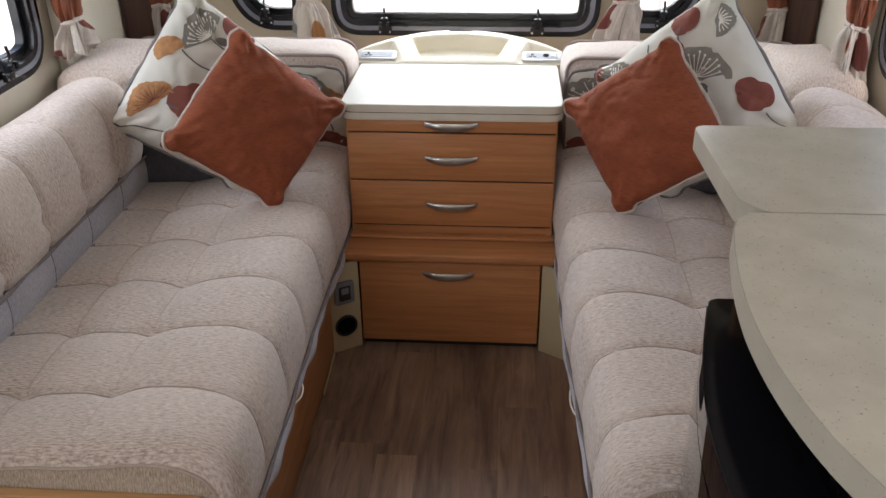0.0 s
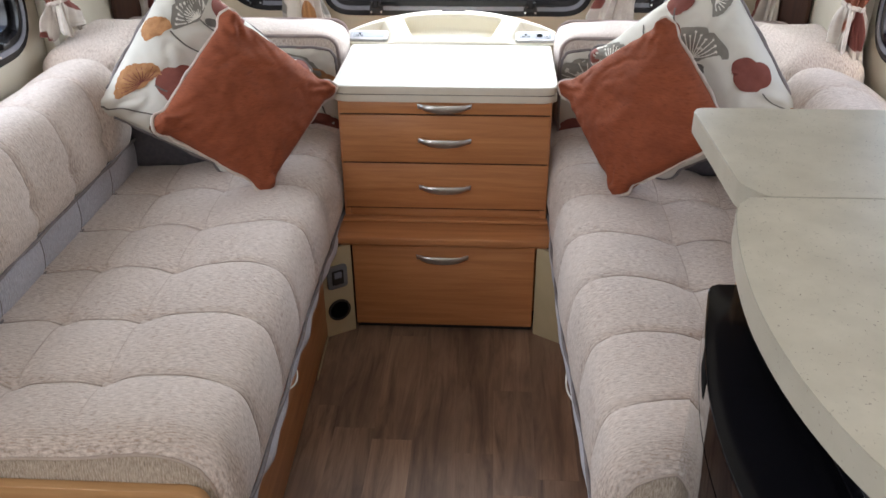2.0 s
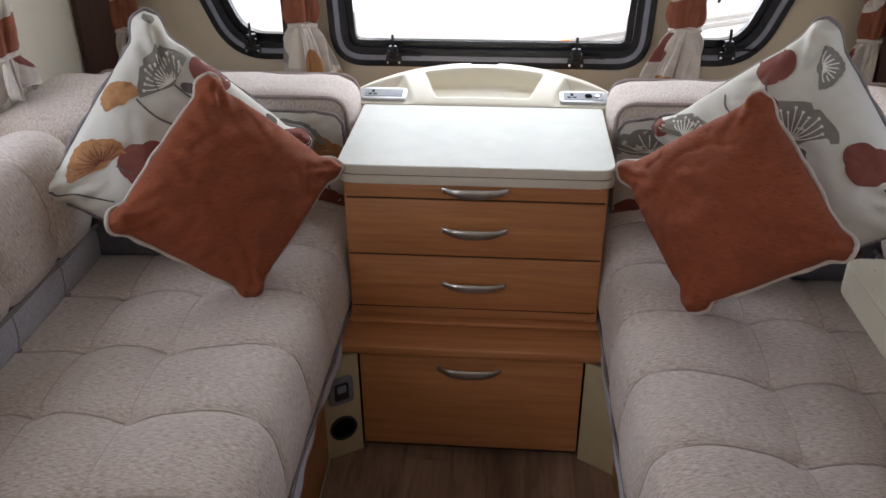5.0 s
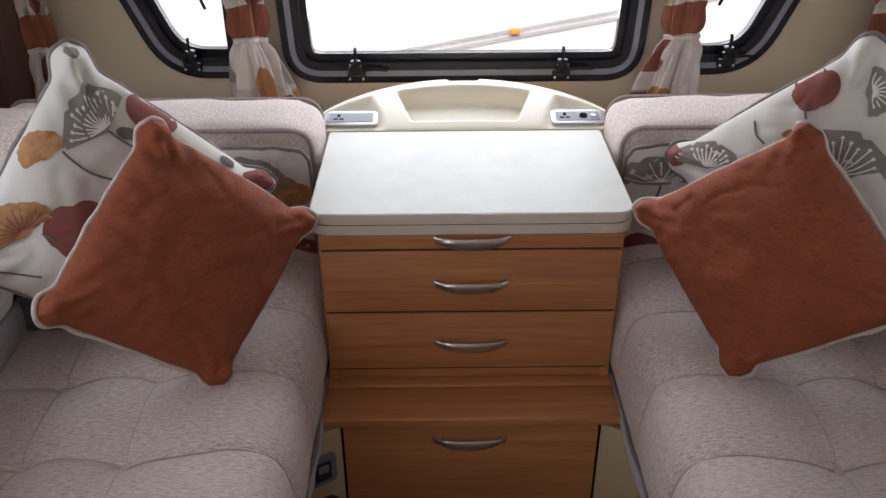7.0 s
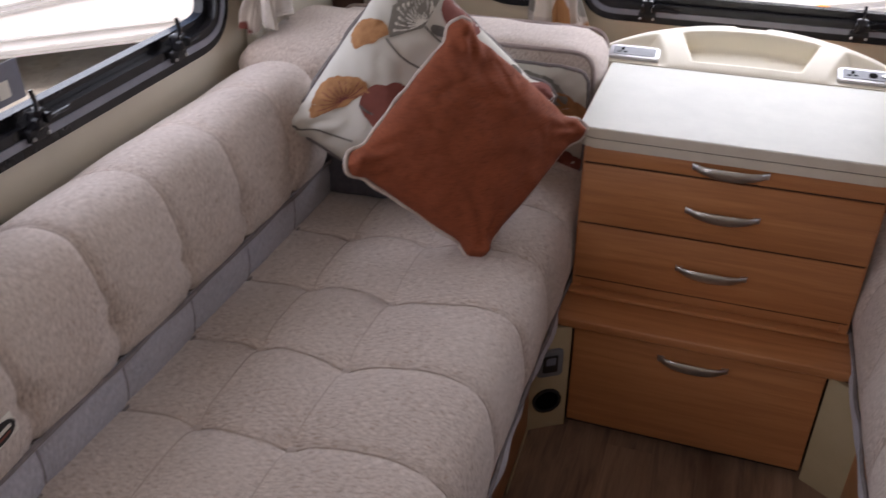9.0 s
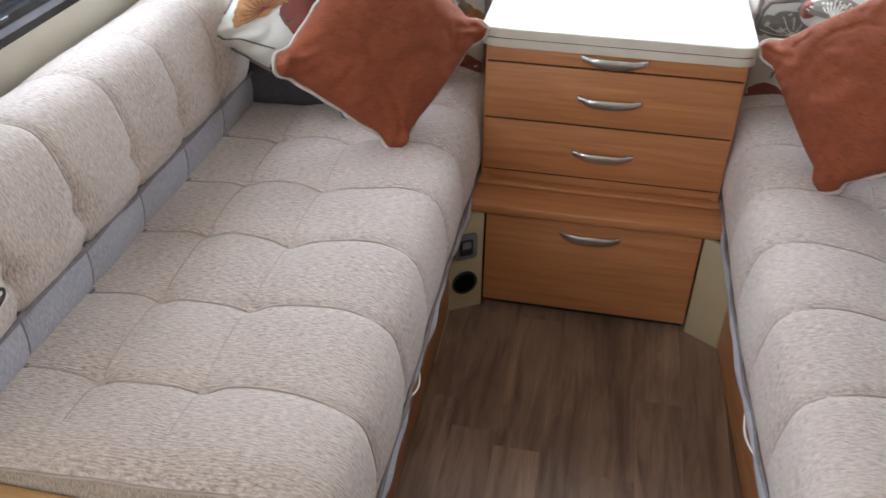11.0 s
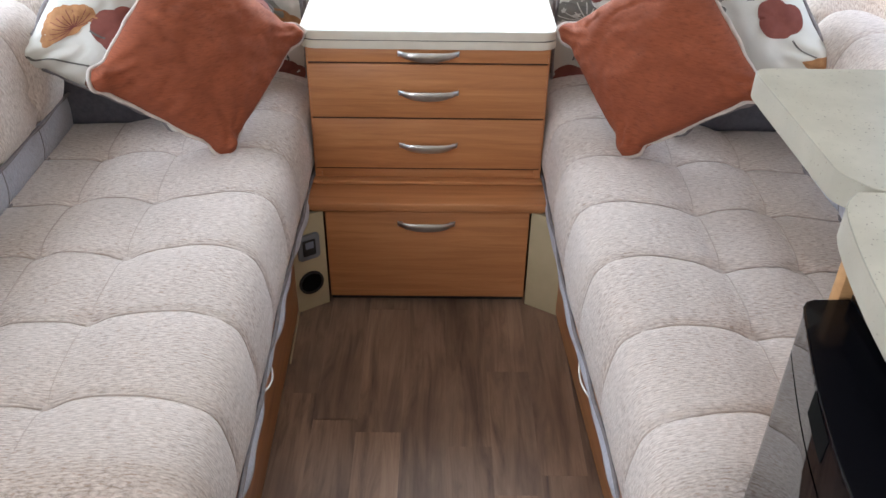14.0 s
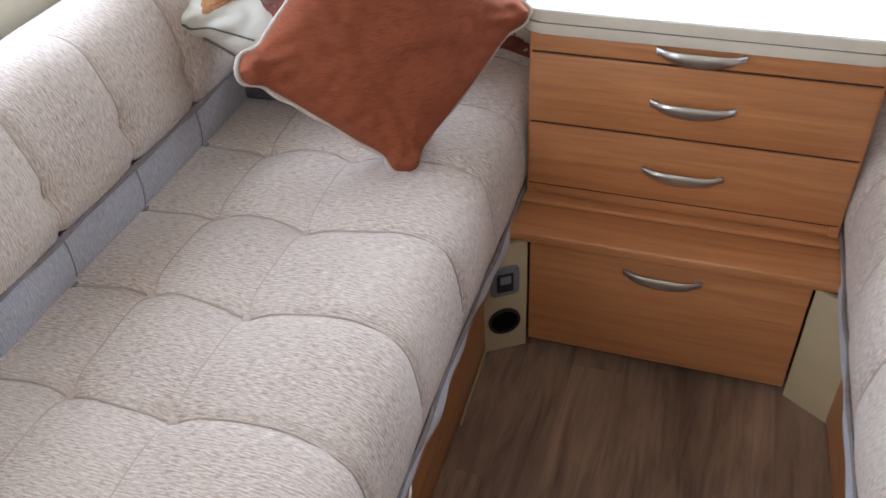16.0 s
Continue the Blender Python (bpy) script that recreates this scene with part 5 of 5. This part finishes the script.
# ---- curtains ----
def curtain(label, centre, along, out_dir, z_top, z_tie, z_bottom, neck, flare, wide_top, seed, skew=0.0, rust=True):
    """A gathered curtain drawn in by a tieback, its folds opening above and below."""
    top = thing("curtain", label, "curtain", "tied curtains", (centre[0], centre[1], z_bottom))
    al, od = Vector(along), Vector(out_dir)
    rnd = random.Random(seed)
    folds = rnd.choice((5, 6))
    ph = rnd.random() * 6

    def at(s, t):
        z = z_top + (z_bottom - z_top) * s
        if z > z_tie:
            k = (z - z_tie) / (z_top - z_tie)
            half = neck + (wide_top - neck) * smooth(0.12, 0.9, k)
            deep = 0.020 + 0.012 * smooth(0, 0.6, k)
            shift = 0
        else:
            k = (z_tie - z) / (z_tie - z_bottom)
            half = neck + (flare - neck) * k ** 0.8
            deep = 0.020 + 0.010 * k
            shift = skew * k
        a = 2 * math.pi * t
        fold = 1 + 0.26 * math.sin(folds * a + ph + 1.8 * math.sin(z * 11)) + 0.14 * math.sin(2 * folds * a + ph * 2 + z * 24) + 0.07 * math.sin(5 * folds * a + z * 40)
        gather = 1 - 0.5 * math.exp(-((z - z_tie) / 0.02) ** 2)
        fold = 1 + (fold - 1) * (0.45 + 0.55 * gather) * (1.0 if z > z_tie else 1 + 0.5 * min(1, k * 3))
        squeeze = 1 - 0.18 * math.exp(-((z - z_tie) / 0.014) ** 2)
        p = Vector((centre[0], centre[1], 0)) + al * (half * squeeze * fold * math.cos(a) + shift) + od * (deep * squeeze * fold * math.sin(a))
        hem = 0.010 * math.sin(folds * a + ph) if s > 0.985 else 0
        return Vector((p.x, p.y, z + hem)), (t * 0.42 + seed * 0.37, z)

    cloth = part("cloth", grid(at, 90, 132), M_CURTAIN, top)
    if rust:
        bmr = grid(lambda s, t: (lambda q: (q[0] + (q[0] - Vector((centre[0], centre[1], q[0].z))).normalized() * 0.0015, q[1]))(at((z_top - (z_tie + 0.075 - 0.070 * s + 0.008 * math.sin(9 * t))) / (z_top - z_bottom), t)), 16, 84)
        part("rust_panel", bmr, M_CURTAIN_RUST, cloth, "rust printed stretch of cloth")
    ring = []
    for k in range(28):
        p, _ = at((z_top - z_tie) / (z_top - z_bottom), k / 28)
        c = Vector((centre[0], centre[1], z_tie))
        ring.append(c + (p - c) * 1.06 + Vector((0, 0, 0.004 * math.sin(k / 28 * 2 * math.pi))))
    part("tieback", tube(ring, 0.006, 7, closed=True), M_CURTAIN_TIE, top, "pale fabric tieback")
    return top


LAB = "cream, rust and grey floral curtain gathered by a tieback"
for sx in (-1, 1):
    curtain(LAB, (0.477 if sx > 0 else -0.462, 0.575), (1, 0, 0), (0, -1, 0), 1.35, 0.782, 0.650, 0.034, 0.052, 0.056, 3 + sx, skew=-sx * 0.018)
    curtain(LAB, (sx * 0.915, 0.565), (1, 0, 0), (0, -1, 0), 1.35, 0.765, 0.655, 0.030, 0.045, 0.045, 13 + sx)
    low = 0.762 if sx < 0 else 0.706
    curtain(LAB, (sx * 0.945, 0.085), (0, 1, 0), (-sx, 0, 0), 1.35, 0.836, low, 0.040, 0.056, 0.062, 23 + sx)
    curtain(LAB, (sx * 0.945, -0.765), (0, 1, 0), (-sx, 0, 0), 1.35, 0.815, 0.712, 0.045, 0.060, 0.070, 33 + sx)
    rail = thing("blind_rail", "cream plastic blind rail beside the side window", "blind rail", "blind rails", (sx * 0.985, 0.10, 0.67))
    yy = 0.078 if sx < 0 else 0.098
    part("channel", cube(*sorted((sx * 0.998, sx * 0.972)), yy, yy + 0.028, 0.68, 1.35, 0.003), M_RAIL, rail)
    part("foot", cube(*sorted((sx * 0.998, sx * 0.962)), yy - 0.006, yy + 0.034, 0.668, 0.682, 0.003), M_RAIL, rail)

# notice stuck on the side window
note = thing("window_sticker", "small grey sticker with a white square on the window pane", "sticker", at=(-1.012, -0.533, 0.83))
part("backing", cube(-1.0175, -1.0165, -0.565, -0.503, 0.815, 0.875), M_SEAL, note, smooth=False)
part("square", cube(-1.0163, -1.0155, -0.552, -0.530, 0.825, 0.850), M_WHITE_PRINT, note, smooth=False)

# ---- outside ----
bm = bmesh.new()
bmesh.ops.create_grid(bm, x_segments=2, y_segments=2, size=900)
bmesh.ops.translate(bm, vec=(0, 0, -0.62), verts=bm.verts)
setting("ground", bm, M_GROUND, "pale stained concrete yard around the caravan", "ground")


def parked_caravan(at, turn, length, label):
    """A white touring caravan: a rounded body with rails, a window, a lamp and wheels."""
    top = thing("parked_caravan", label, "caravan", "parked caravans")
    m = pose(*at, 0, 0, turn)
    top.matrix_world = m
    bpy.context.view_layer.update()
    o = rounded_outline([(-length / 2, 0.0), (length / 2, 0.0), (length / 2 - 0.15, 2.15), (-length / 2 + 0.4, 2.15)], (0.08, 0.08, 0.3, 0.4), 6)
    up = Matrix(((1, 0, 0, 0), (0, 0, 1, 0), (0, 1, 0, 0), (0, 0, 0, 1)))
    part("body", prism([(x, z) for x, z in o], 0.0, 2.2, 0.02, 2, m @ up), M_GRP, top, "white body shell")
    for z, h in ((0.02, 0.03), (0.10, 0.012)):
        part("side_rail", cube(-length / 2 + 0.1, length / 2 - 0.1, -0.02, 0.0, z, z + h, 0.002, 1, m), M_GRP_GREY, top, "grey body rail")
    part("window", prism(rounded_outline([(-0.9, 1.25), (0.5, 1.25), (0.5, 1.75), (-0.9, 1.75)], 0.1, 5), -0.01, 0.0, 0.002, 1, m @ up), M_BLACK, top, "dark side window")
    part("hatch", ring_between(rounded_outline([(0.8, 0.15), (1.7, 0.15), (1.7, 0.75), (0.8, 0.75)], 0.06, 5), rounded_outline([(0.815, 0.165), (1.685, 0.165), (1.685, 0.735), (0.815, 0.735)], 0.05, 5), -0.008, 0.0, m @ up), M_GRP_GREY, top, "locker hatch seam")
    part("marker_lamp", cube(0.07, 0.125, -0.03, 0.0, 0.362, 0.388, 0.006, 2, m), M_ORANGE, top, "orange side marker lamp")
    for k in (0.0, 0.035):
        strip = prism([(-0.9, 0.225 + k), (1.3, 0.47 + k), (1.3, 0.485 + k), (-0.9, 0.24 + k)], -0.012, 0.0, 0, 1, m @ up)
        part("sloping_rail", strip, M_GRP_GREY, top, "grey sloping body rail")
    for x in (1.55, 2.30):
        w = part("wheel", prism([(x + 0.30 * math.cos(k * math.pi / 16), -0.02 + 0.30 * math.sin(k * math.pi / 16)) for k in range(32)], 0.05, 0.24, 0.02, 2, m @ up), M_TYRE, top, "black tyre")
        part("rim", prism([(x + 0.17 * math.cos(k * math.pi / 16), -0.02 + 0.17 * math.sin(k * math.pi / 16)) for k in range(32)], 0.045, 0.05, 0, 1, m @ up), M_SILVER, w)
    return top


parked_caravan((0.25, 3.05, -0.30), 12, 6.0, "white touring caravan parked ahead on the yard")
parked_caravan((-3.4, 2.65, -0.36), 41, 5.5, "white touring caravan parked beside the yard")

# ---- floor planks ----
rnd = random.Random(5)
PLANK_W = 0.0915
plank_floor = thing("floor", "brown walnut-effect vinyl plank floor in the aisle", "floor", kind="structure")
meshes = {}
row = 0
x = -0.413
FIRST_END = {1: -0.39, 2: -0.465, 3: -0.101, 4: -0.70, 5: -0.537, 6: -0.318, 7: -0.61}
while x < 0.60:
    y = FIRST_END.get(row, -0.02 - rnd.random() * 0.35)
    front_y = -0.02
    while front_y > -2.6:
        rear = max(-2.65, y)
        length = front_y - rear
        if length > 0.03:
            key = round(length, 2)
            if key not in meshes:
                bm = cube(-PLANK_W / 2, PLANK_W / 2, -key / 2, key / 2, -0.003, 0.0, 0.0002, 1)
                meshes[key] = mesh_of("plank", bm, M_PLANK, False)
            ob = new("plank", meshes[key])
            ob.parent = plank_floor
            ob.location = (x + PLANK_W / 2, front_y - length / 2, 0)
        front_y = rear
        y = front_y - (0.46 + 0.02 * rnd.randint(-6, 6))
    x += PLANK_W
    row += 1
